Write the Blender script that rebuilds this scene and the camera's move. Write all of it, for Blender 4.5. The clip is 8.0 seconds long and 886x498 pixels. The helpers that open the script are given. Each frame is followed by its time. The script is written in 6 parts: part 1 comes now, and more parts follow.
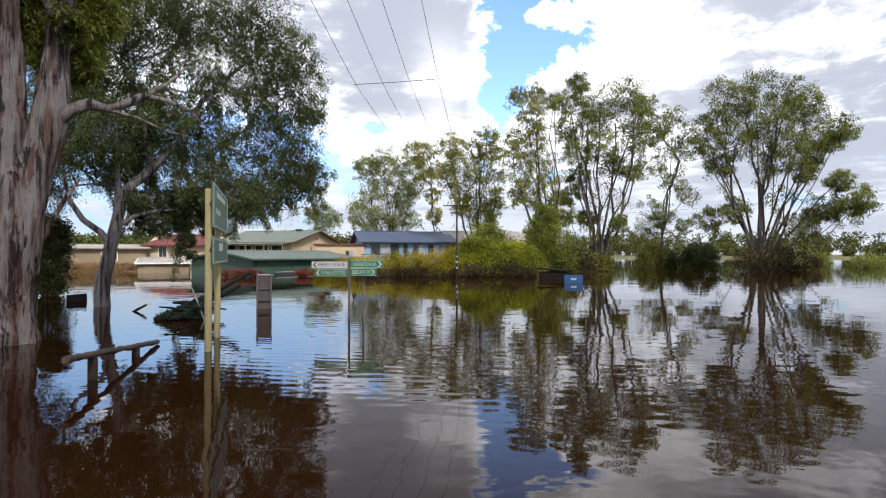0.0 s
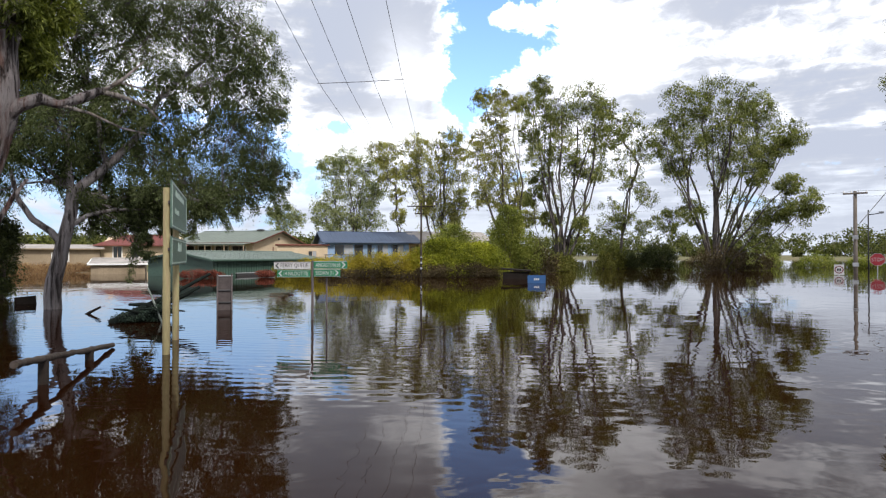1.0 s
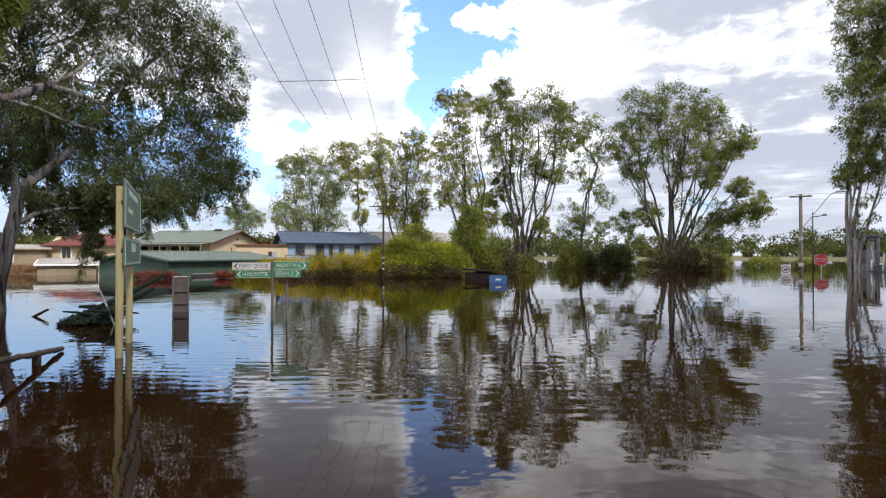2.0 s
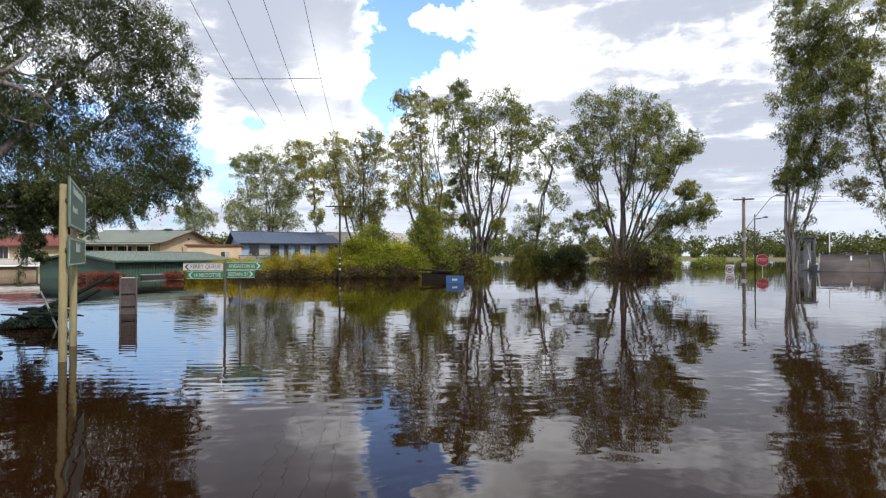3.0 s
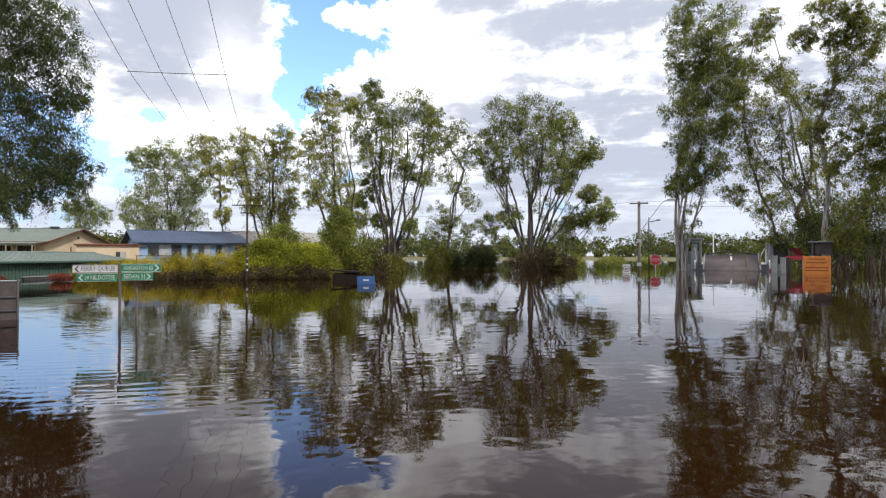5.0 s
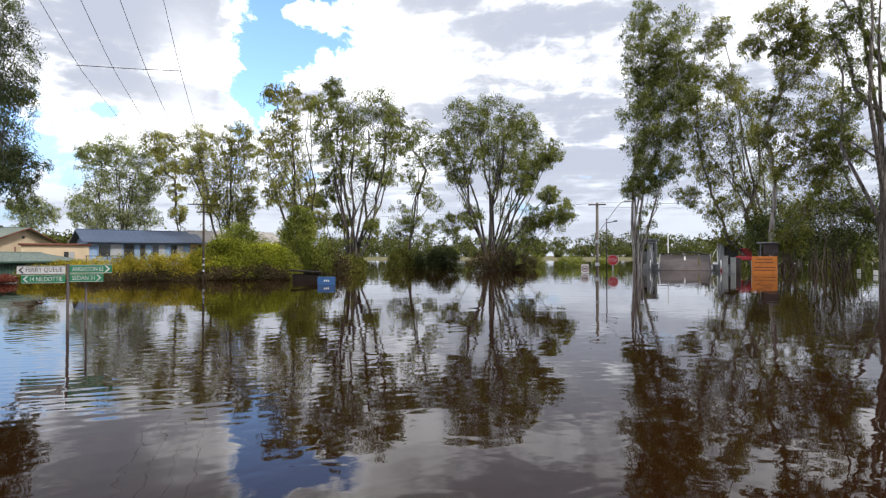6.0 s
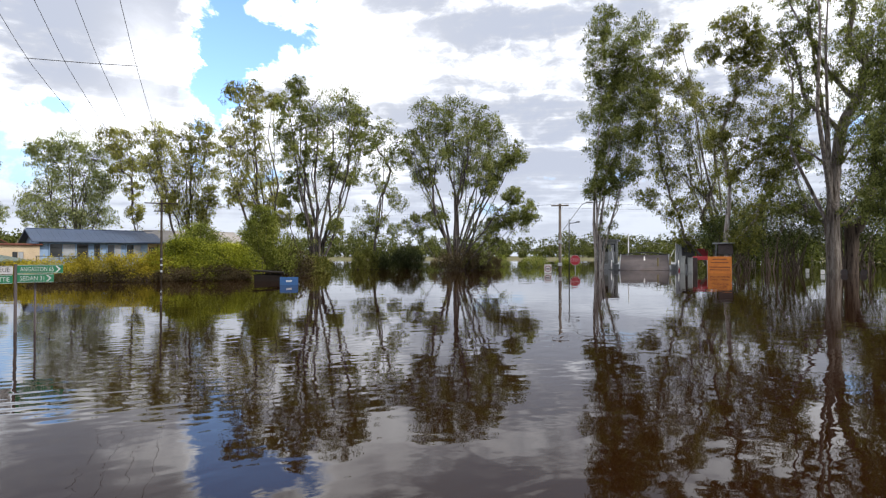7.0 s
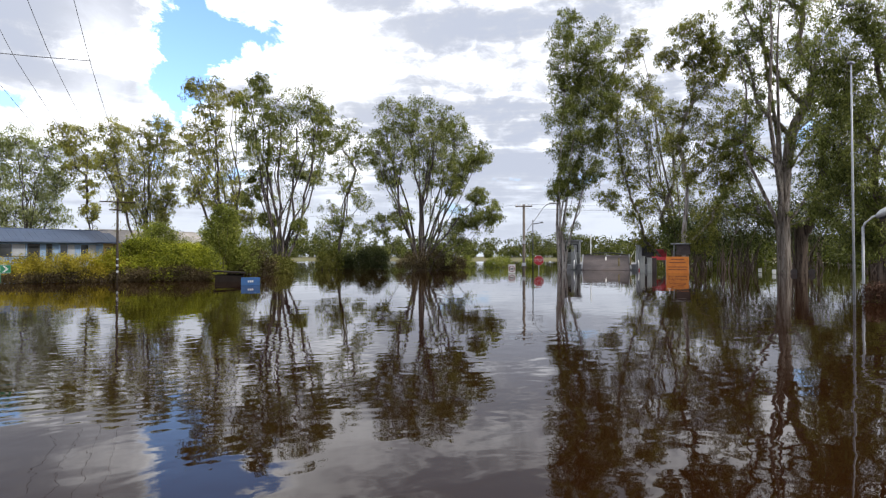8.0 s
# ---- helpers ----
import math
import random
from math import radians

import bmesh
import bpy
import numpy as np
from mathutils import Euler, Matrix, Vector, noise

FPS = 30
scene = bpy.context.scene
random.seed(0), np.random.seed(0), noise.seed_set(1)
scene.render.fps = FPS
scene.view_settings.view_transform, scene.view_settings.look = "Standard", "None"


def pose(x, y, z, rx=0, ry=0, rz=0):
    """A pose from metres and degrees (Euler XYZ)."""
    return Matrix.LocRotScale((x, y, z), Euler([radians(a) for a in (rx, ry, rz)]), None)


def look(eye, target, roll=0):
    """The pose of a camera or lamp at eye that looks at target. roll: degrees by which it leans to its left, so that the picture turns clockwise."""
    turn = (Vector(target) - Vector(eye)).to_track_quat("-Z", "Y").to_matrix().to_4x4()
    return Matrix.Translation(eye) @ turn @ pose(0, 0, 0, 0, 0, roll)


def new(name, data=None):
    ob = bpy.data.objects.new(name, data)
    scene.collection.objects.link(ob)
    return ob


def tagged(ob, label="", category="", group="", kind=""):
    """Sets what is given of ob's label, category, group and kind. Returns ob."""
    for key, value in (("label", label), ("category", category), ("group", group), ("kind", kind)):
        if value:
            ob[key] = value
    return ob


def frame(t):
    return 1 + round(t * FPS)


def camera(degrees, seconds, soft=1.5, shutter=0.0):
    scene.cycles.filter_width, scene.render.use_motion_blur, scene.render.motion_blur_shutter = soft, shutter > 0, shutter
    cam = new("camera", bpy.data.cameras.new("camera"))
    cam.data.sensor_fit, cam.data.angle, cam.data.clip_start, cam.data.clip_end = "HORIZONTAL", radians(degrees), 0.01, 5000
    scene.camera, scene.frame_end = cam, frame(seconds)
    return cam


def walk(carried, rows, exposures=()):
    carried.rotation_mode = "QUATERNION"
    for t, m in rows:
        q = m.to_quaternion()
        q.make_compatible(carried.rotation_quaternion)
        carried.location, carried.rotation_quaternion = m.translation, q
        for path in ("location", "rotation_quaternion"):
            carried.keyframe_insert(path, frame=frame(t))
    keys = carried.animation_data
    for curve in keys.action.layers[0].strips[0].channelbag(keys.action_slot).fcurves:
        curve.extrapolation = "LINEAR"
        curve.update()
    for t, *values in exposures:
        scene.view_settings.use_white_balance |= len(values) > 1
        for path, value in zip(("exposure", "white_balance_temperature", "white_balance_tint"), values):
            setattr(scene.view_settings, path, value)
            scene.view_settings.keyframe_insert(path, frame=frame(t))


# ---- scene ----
cam = camera(74.8, 8.0, soft=1.2)
PATH = [
    (0.0, pose(0.00, 0.00, 1.20, 90.55, 0, 0.00)),
    (0.5, pose(0.00, -0.01, 1.20, 90.58, 0, -1.74)),
    (1.0, pose(0.00, -0.02, 1.20, 90.61, 0, -3.52)),
    (1.5, pose(0.00, -0.03, 1.20, 90.63, 0, -5.34)),
    (3.0, pose(0.02, -0.13, 1.20, 90.69, 0, -11.42)),
    (3.5, pose(0.03, -0.20, 1.20, 90.70, 0, -13.72)),
    (4.0, pose(0.06, -0.29, 1.21, 90.69, 0, -15.88)),
    (4.5, pose(0.07, -0.36, 1.22, 90.68, 0, -17.93)),
    (6.0, pose(0.09, -0.46, 1.24, 90.68, 0, -23.64)),
    (6.5, pose(0.10, -0.48, 1.24, 90.69, 0, -25.41)),
    (7.0, pose(0.12, -0.53, 1.23, 90.71, 0, -27.05)),
    (7.5, pose(0.14, -0.60, 1.23, 90.73, 0, -28.71)),
    (8.0, pose(0.16, -0.65, 1.22, 90.74, 0, -30.39)),
]
walk(cam, PATH)

# ---------------------------------------------------------------- sky and sun
SUN_ELEV, SUN_BEARING = 46.0, 150.0   # degrees; bearing clockwise from +y
scene.view_settings.exposure = 0.9


class Nodes:
    """Short hand for building node trees."""

    def __init__(self, tree):
        self.t = tree
        tree.nodes.clear()

    def add(self, kind, links=()):
        n = self.t.nodes.new(kind)
        for k, v in dict(links).items():
            if isinstance(v, bpy.types.NodeSocket):
                self.t.links.new(v, n.inputs[k])
            else:
                n.inputs[k].default_value = v
        return n

    def math(self, op, a, b=0.0, c=0.0, clamp=False):
        n = self.add("ShaderNodeMath", {0: a, 1: b, 2: c})
        n.operation, n.use_clamp = op, clamp
        return n.outputs[0]

    def mix(self, fac, a, b, blend="MIX"):
        n = self.add("ShaderNodeMix", {0: fac, 6: a, 7: b})
        n.data_type, n.blend_type = "RGBA", blend
        return n.outputs[2]

    def ramp(self, fac, *stops):
        n = self.add("ShaderNodeValToRGB", {0: fac})
        el = n.color_ramp.elements
        while len(el) < len(stops):
            el.new(0.5)
        for e, (p, c) in zip(el, stops):
            e.position, e.color = p, (*c, 1) if len(c) == 3 else c
        return n.outputs[0]

    def noise(self, vec, scale, detail=4.0, rough=0.55, distort=0.0):
        return self.add("ShaderNodeTexNoise", {"Vector": vec, "Scale": scale, "Detail": detail, "Roughness": rough,
                                               "Distortion": distort}).outputs[0]

    def remap(self, v, a, b, c=0.0, d=1.0):
        n = self.add("ShaderNodeMapRange", {0: v, 1: a, 2: b, 3: c, 4: d})
        n.interpolation_type = "SMOOTHSTEP"
        return n.outputs[0]


def build_sky():
    world = bpy.data.worlds.new("sky")
    scene.world = world
    world.use_nodes = True
    n = Nodes(world.node_tree)
    co = n.add("ShaderNodeTexCoord").outputs["Generated"]
    sep = n.add("ShaderNodeSeparateXYZ", {0: co})
    x, y, z = sep.outputs
    sky = n.add("ShaderNodeTexSky")
    sky.sky_type, sky.sun_disc = "NISHITA", False
    sky.sun_elevation, sky.sun_rotation = radians(SUN_ELEV), radians(SUN_BEARING)
    sky.altitude, sky.air_density, sky.dust_density, sky.ozone_density = 50.0, 1.0, 0.6, 2.5
    blue = n.mix(1.0, sky.outputs[0], (0.146, 0.160, 0.186, 1), "MULTIPLY")
    bearing = n.math("MULTIPLY", n.math("ARCTAN2", x, y), 57.2958)
    height = n.math("MULTIPLY", n.math("ARCSINE", z), 57.2958)
    # cloud layer, flattened towards the horizon
    flat = n.math("ADD", n.math("MAXIMUM", z, 0.0), 0.16)
    px, py = n.math("DIVIDE", x, flat), n.math("DIVIDE", y, flat)
    plane = n.add("ShaderNodeCombineXYZ", {0: px, 1: py, 2: n.math("MULTIPLY", height, 0.05)}).outputs[0]
    dome = n.add("ShaderNodeCombineXYZ", {0: n.math("MULTIPLY", bearing, 0.1), 1: n.math("MULTIPLY", height, 0.15), 2: 0.0}).outputs[0]
    big = n.noise(plane, 0.9, 3.0, 0.5, 0.3)
    fine = n.noise(dome, 2.2, 11.0, 0.64, 0.35)
    cover = n.math("ADD", n.math("MULTIPLY", big, 0.40), n.math("MULTIPLY_ADD", fine, 2.0, -0.36))

    def gap(a, e, ra, re, amount, lean=0.0):
        da = n.math("SUBTRACT", n.math("SUBTRACT", bearing, a), n.math("MULTIPLY", n.math("SUBTRACT", height, e), lean))
        d = n.math("ADD", n.math("POWER", n.math("DIVIDE", da, ra), 2.0),
                   n.math("POWER", n.math("DIVIDE", n.math("SUBTRACT", height, e), re), 2.0))
        return n.math("MULTIPLY", n.math("EXPONENT", n.math("MULTIPLY", d, -1.0)), amount)

    def total(items):
        got = items[0]
        for g in items[1:]:
            got = n.math("ADD", got, g)
        return got

    lack = total([gap(10.5, 25.0, 6.5, 4.6, 0.80), gap(5.9, 16.5, 2.6, 5.0, 0.72), gap(9.8, 19.4, 4.6, 2.6, 0.50), gap(10.2, 22.3, 3.4, 1.2, -0.72),
                  gap(-19.0, 8.0, 10.0, 5.5, 0.75), gap(-7.4, 12.2, 1.5, 0.8, 0.42), gap(-36.0, 9.0, 10.0, 7.0, 0.6),
                  gap(8.0, 7.5, 7.0, 1.8, 0.22), gap(61.0, 10.5, 5.0, 2.2, 0.26), gap(40.0, 7.0, 9.0, 1.2, 0.16), gap(30.0, 4.5, 9.0, 1.0, 0.2)])
    cover = n.math("ADD", n.math("SUBTRACT", cover, lack), n.remap(lack, 0.02, 0.14, 0.3, 0.0))
    mask = n.remap(cover, 0.38, 0.68)
    # cloud body: bright rims and crowns, soft grey-violet undersides
    thin = n.math("SUBTRACT", n.math("ADD", n.math("MULTIPLY", fine, 1.3), 0.15), lack)
    rim = n.math("MULTIPLY", n.remap(thin, 0.20, 0.80, 1.0, 0.0), n.remap(lack, 0.03, 0.16))
    dark = n.add("ShaderNodeCombineXYZ", {0: n.math("MULTIPLY", bearing, 0.055), 1: n.math("MULTIPLY", height, 0.16), 2: 3.0}).outputs[0]
    billow = n.math("ADD", n.math("SUBTRACT", n.noise(dark, 1.9, 6.0, 0.55, 0.3), 0.5), n.math("MULTIPLY", n.math("SUBTRACT", n.noise(dome, 1.3, 7.0, 0.55, 0.3), 0.5), 0.6))
    under = total([gap(-4.5, 21.5, 8.5, 5.0, 1.3, -0.3), gap(-9.0, 15.5, 4.5, 2.2, 0.5), gap(-2.0, 14.2, 4.5, 1.3, 0.65), gap(31.0, 20.5, 7.0, 3.0, 0.5), gap(22.0, 20.0, 6.0, 2.0, 0.3), gap(32.0, 14.0, 10.0, 3.0, 0.55, 1.2), gap(23.5, 25.0, 5.5, 2.0, 0.75),
                   gap(44.0, 21.0, 10.0, 3.0, 0.5), gap(25.0, 9.0, 12.0, 1.3, 0.2), gap(16.0, 13.5, 3.5, 1.5, 0.3), gap(50.0, 12.0, 14.0, 3.5, 0.42), gap(33.0, 8.0, 8.0, 3.0, 0.28), gap(43.0, 7.0, 9.0, 4.0, 0.35), gap(58.0, 6.0, 9.0, 5.0, 0.3)])
    under = n.math("ADD", n.math("ADD", under, n.math("MULTIPLY_ADD", billow, 2.7, 0.14)), n.remap(height, 26.0, 50.0, 0.0, 0.25))
    streak = n.add("ShaderNodeCombineXYZ", {0: n.math("MULTIPLY", bearing, 0.035), 1: n.math("MULTIPLY", height, 0.42), 2: 9.0}).outputs[0]
    bands = n.math("MULTIPLY", n.math("SUBTRACT", n.noise(streak, 1.5, 6.0, 0.6, 0.2), 0.46), n.remap(height, 8.0, 18.0, 3.4, 0.8))
    puff = n.noise(dome, 4.6, 9.0, 0.62, 0.6)
    under = n.math("ADD", n.math("ADD", under, bands), n.math("MULTIPLY", n.math("SUBTRACT", puff, 0.5), n.remap(height, 8.0, 14.0, 0.5, 1.2)))
    grey = n.math("MULTIPLY", n.remap(under, 0.0, 1.05), n.math("MULTIPLY_ADD", rim, -0.9, 1.0))
    veil = n.remap(height, 2.0, 9.0, 0.7, 1.0)
    grey = n.math("MULTIPLY", grey, veil)
    white = n.mix(n.remap(height, 3.0, 15.0), (0.40, 0.43, 0.485, 1), (0.45, 0.453, 0.462, 1))
    white = n.mix(n.math("MULTIPLY", rim, n.remap(height, 8.0, 15.0)), white, (1.35, 1.35, 1.32, 1))
    glow = total([gap(-3.5, 11.4, 7.0, 2.0, 1.0), gap(0.0, 17.5, 3.5, 4.5, 0.6), gap(20.0, 19.0, 7.0, 4.5, 0.55), gap(18.0, 9.0, 6.0, 3.0, 0.5)])
    white = n.mix(n.math("MINIMUM", n.math("MULTIPLY", glow, n.remap(fine, 0.35, 0.65, 0.5, 1.2)), 1.0), white, (0.58, 0.58, 0.58, 1))
    grey = n.math("MULTIPLY", grey, n.math("SUBTRACT", 1.0, n.math("MINIMUM", glow, 0.55)))
    cloud = n.mix(grey, white, (0.318, 0.346, 0.418, 1))
    # sunlit cloud is far brighter than the grey undersides
    sunlit = n.math("MULTIPLY", n.remap(n.math("ADD", grey, n.math("MULTIPLY", n.math("SUBTRACT", 0.5, fine), 0.6)), -0.25, 0.85, 1.0, 0.0), n.remap(height, 3.0, 12.0, 0.15, 1.0))
    cloud = n.mix(sunlit, cloud, n.mix(1.0, cloud, (2.0, 2.02, 2.08, 1), "MULTIPLY"))
    haze = n.remap(height, 3.0, 14.0, 0.85, 0.0)
    sky_low = n.mix(haze, blue, (0.245, 0.335, 0.49, 1))
    out = n.mix(mask, sky_low, cloud)
    bg = n.add("ShaderNodeBackground", {0: out, 1: 1.0})
    n.add("ShaderNodeOutputWorld", {0: bg.outputs[0]})


build_sky()
sun = new("sun", bpy.data.lights.new("sun", "SUN"))
sun.data.energy, sun.data.angle, sun.data.color = 2.2, radians(6.0), (1.0, 0.965, 0.90)
_a, _e = radians(SUN_BEARING), radians(SUN_ELEV)
sun.matrix_world = look((40 * math.sin(_a) * math.cos(_e), 40 * math.cos(_a) * math.cos(_e), 40 * math.sin(_e)), (0, 0, 0))


# ---------------------------------------------------------------- materials
def material(name, a, b=None, rough=0.7, scale=3.0, fine=25.0, bump=0.3, metal=0.0, stretch=(1, 1, 1), dirt=None, size=0.01, vary=0.0):
    """A surface of two tones, broken up by coarse stains and fine grain, in object space."""
    m = bpy.data.materials.new(name)
    m.use_nodes = True
    n = Nodes(m.node_tree)
    co = n.add("ShaderNodeTexCoord").outputs["Object"]
    vec = n.add("ShaderNodeMapping", {0: co, 3: stretch}).outputs[0]
    b = b or tuple(c * 0.7 for c in a)
    coarse = n.noise(vec, scale, 5.0, 0.6, 0.4)
    grain = n.noise(vec, fine, 4.0, 0.65)
    col = n.mix(n.remap(coarse, 0.35, 0.68), (*a, 1), (*b, 1))
    col = n.mix(n.math("MULTIPLY", n.remap(grain, 0.35, 0.75), 0.45), col, (*[c * 0.6 for c in b], 1))
    if dirt:
        col = n.mix(n.math("MULTIPLY", n.remap(n.noise(vec, scale * 0.45, 3.0, 0.6, 1.0), 0.5, 0.66), 0.7), col, (*dirt, 1))
    if vary:
        rnd = n.add("ShaderNodeObjectInfo").outputs["Random"]
        col = n.mix(1.0, col, n.ramp(rnd, (0.0, (1 - vary,) * 3), (1.0, (1 + vary * 0.4,) * 3)), "MULTIPLY")
    bmp = n.add("ShaderNodeBump", {"Strength": bump, "Distance": size, "Height": n.math("ADD", coarse, n.math("MULTIPLY", grain, 0.6))})
    p = n.add("ShaderNodeBsdfPrincipled", {"Base Color": col, "Roughness": n.math("MULTIPLY_ADD", grain, 0.25, rough - 0.12, clamp=True),
                                           "Metallic": metal, "Specular IOR Level": 0.5 if rough < 0.65 else 0.2, "Normal": bmp.outputs[0]})
    n.add("ShaderNodeOutputMaterial", {0: p.outputs[0]})
    return m


def leaf_material(name, dark, mid, light, sheer=0.35):
    m = bpy.data.materials.new(name)
    m.use_nodes = True
    n = Nodes(m.node_tree)
    geo = n.add("ShaderNodeNewGeometry")
    isl = geo.outputs["Random Per Island"]
    big = n.noise(geo.outputs["Position"], 0.55, 2.0, 0.5)
    f = n.math("ADD", n.math("MULTIPLY", isl, 0.62), n.math("MULTIPLY", n.remap(big, 0.3, 0.7), 0.38))
    col = n.ramp(f, (0.12, dark), (0.5, mid), (0.92, light))
    p = n.add("ShaderNodeBsdfPrincipled", {"Base Color": col, "Roughness": 0.6, "Specular IOR Level": 0.15})
    tr = n.add("ShaderNodeBsdfTranslucent", {0: n.mix(1.0, col, (1.0, 1.12, 0.5, 1), "MULTIPLY")})
    mx = n.add("ShaderNodeMixShader", {0: sheer, 1: p.outputs[0], 2: tr.outputs[0]})
    n.add("ShaderNodeOutputMaterial", {0: mx.outputs[0]})
    return m


def bark_material(name, pale, brown, dark, streak=0.5):
    m = bpy.data.materials.new(name)
    m.use_nodes = True
    n = Nodes(m.node_tree)
    co = n.add("ShaderNodeTexCoord").outputs["Object"]
    long = n.add("ShaderNodeMapping", {0: co, 3: (3.2, 3.2, 0.30)}).outputs[0]
    strip = n.noise(long, 2.6, 7.0, 0.62, 0.25)
    patch = n.noise(n.add("ShaderNodeMapping", {0: co, 3: (1.6, 1.6, 0.5)}).outputs[0], 1.5, 5.0, 0.6, 0.3)
    grain = n.noise(long, 14.0, 5.0, 0.7)
    col = n.mix(n.remap(strip, 0.44, 0.60), (*pale, 1), (*brown, 1))
    col = n.mix(n.math("MULTIPLY", n.remap(patch, 0.50, 0.70), streak), col, (*brown, 1))
    col = n.mix(n.math("MULTIPLY", n.remap(grain, 0.54, 0.72), 0.8), col, (*dark, 1))
    cleft = n.noise(n.add("ShaderNodeMapping", {0: co, 3: (7.0, 7.0, 0.55)}).outputs[0], 1.5, 6.0, 0.68, 0.15)
    cleft = n.remap(cleft, 0.53, 0.61)
    col = n.mix(n.math("MULTIPLY", cleft, 0.9), col, (*dark, 1))
    h = n.math("SUBTRACT", n.math("ADD", strip, n.math("MULTIPLY", grain, 0.5)), n.math("MULTIPLY", cleft, 0.8))
    bmp = n.add("ShaderNodeBump", {"Strength": 1.0, "Distance": 0.10, "Height": h})
    p = n.add("ShaderNodeBsdfPrincipled", {"Base Color": col, "Roughness": 0.9, "Specular IOR Level": 0.15, "Normal": bmp.outputs[0]})
    n.add("ShaderNodeOutputMaterial", {0: p.outputs[0]})
    return m


def water_material():
    m = bpy.data.materials.new("flood_water")
    m.use_nodes = True
    n = Nodes(m.node_tree)
    co = n.add("ShaderNodeTexCoord").outputs["Object"]
    sep = n.add("ShaderNodeSeparateXYZ", {0: co})
    # breeze patches decide where the surface is ruffled
    breeze = n.noise(co, 0.055, 3.0, 0.55, 0.6)
    out_from_shore = n.math("ADD", n.math("MULTIPLY", sep.outputs[0], 0.35), n.math("ABSOLUTE", sep.outputs[1]))
    ruffle = n.math("MULTIPLY", n.remap(breeze, 0.36, 0.62, 0.3, 1.0), n.math("ADD", n.remap(out_from_shore, 3.0, 9.0, 0.55, 0.18), n.remap(out_from_shore, 34.0, 80.0, 0.0, 0.8)))
    a = n.add("ShaderNodeMapping", {0: co, 2: (0, 0, radians(14)), 3: (0.62, 1.0, 1.0)}).outputs[0]
    b = n.add("ShaderNodeMapping", {0: co, 2: (0, 0, radians(-27)), 3: (0.8, 1.0, 1.0)}).outputs[0]
    w1 = n.math("MULTIPLY", n.noise(a, 3.0, 2.0, 0.5, 0.3), 0.0030)
    w2 = n.math("MULTIPLY", n.noise(b, 8.5, 2.0, 0.5, 0.2), 0.0011)
    swell = n.math("MULTIPLY", n.noise(co, 0.8, 2.0, 0.5), 0.006)
    lap = n.math("MULTIPLY", n.math("MULTIPLY", n.noise(b, 2.3, 2.0, 0.5, 0.4), 0.0042), n.remap(out_from_shore, 3.0, 16.0, 1.0, 0.25))
    swell = n.math("ADD", swell, lap)
    rings = []
    for turn, wave, high, seed in ((11.0, 1.6, 0.00072, 0.0), (-24.0, 1.15, 0.00070, 7.0)):
        vec = n.add("ShaderNodeMapping", {0: co, 1: (seed, seed, 0), 2: (0, 0, radians(turn))}).outputs[0]
        tex = n.add("ShaderNodeTexWave", {"Vector": vec, "Scale": wave, "Distortion": 5.0, "Detail": 2.0, "Detail Scale": 0.5})
        tex.bands_direction = "Y"
        spot = n.remap(n.noise(n.add("ShaderNodeMapping", {0: co, 1: (seed * 3, 4, 0)}).outputs[0], 0.16, 2.0, 0.5, 0.3), 0.36, 0.57)
        rings.append(n.math("MULTIPLY", n.math("MULTIPLY", tex.outputs[1], high), spot))
    far = n.math("MULTIPLY", n.remap(out_from_shore, 3.4, 5.0, 0.05, 1.0), n.remap(out_from_shore, 8.0, 16.0, 1.0, 0.2))
    far = n.math("MULTIPLY", far, n.remap(sep.outputs[0], -1.5, 0.8, 1.0, 0.5))
    trains = n.math("MULTIPLY", n.math("ADD", rings[0], rings[1]), far)
    h = n.math("ADD", n.math("ADD", n.math("MULTIPLY", n.math("ADD", w1, w2), ruffle), swell), trains)
    bmp = n.add("ShaderNodeBump", {"Strength": 1.0, "Distance": 1.0, "Height": h})
    # silt mottling, plus tree shade painted in as a darkening towards low x
    silt_and_shade = n.math("ADD", n.math("MULTIPLY", n.noise(co, 0.2, 4.0, 0.6, 0.8), 0.35), n.remap(sep.outputs[0], -9.0, 10.0, 0.0, 0.65))
    col = n.mix(silt_and_shade, (0.0078, 0.0024, 0.0007, 1), (0.0155, 0.0056, 0.0018, 1))
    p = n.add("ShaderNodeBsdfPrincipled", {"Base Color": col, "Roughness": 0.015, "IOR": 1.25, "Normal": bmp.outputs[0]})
    n.add("ShaderNodeOutputMaterial", {0: p.outputs[0]})
    return m


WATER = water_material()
SOIL = material("bank_soil", (0.15, 0.122, 0.068), (0.10, 0.10, 0.042), 0.95, 0.25, 4.0, 0.6, dirt=(0.10, 0.12, 0.04), size=0.1)
GUM_BARK = bark_material("gum_bark", (0.46, 0.425, 0.405), (0.29, 0.24, 0.215), (0.05, 0.035, 0.03))
GUM_OLD = bark_material("old_gum_bark", (0.168, 0.149, 0.151), (0.088, 0.052, 0.044), (0.013, 0.009, 0.008), 0.62)
GUM_GREY = bark_material("gum_bark_grey", (0.25, 0.22, 0.20), (0.13, 0.105, 0.088), (0.045, 0.036, 0.03))
GUM_STEM = bark_material("gum_bark_stem", (0.125, 0.108, 0.103), (0.070, 0.057, 0.053), (0.026, 0.021, 0.019))
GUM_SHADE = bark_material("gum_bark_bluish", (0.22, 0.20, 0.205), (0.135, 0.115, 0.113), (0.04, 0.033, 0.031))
GUM_DARK = bark_material("gum_bark_dark", (0.13, 0.10, 0.08), (0.08, 0.06, 0.05), (0.03, 0.02, 0.02))
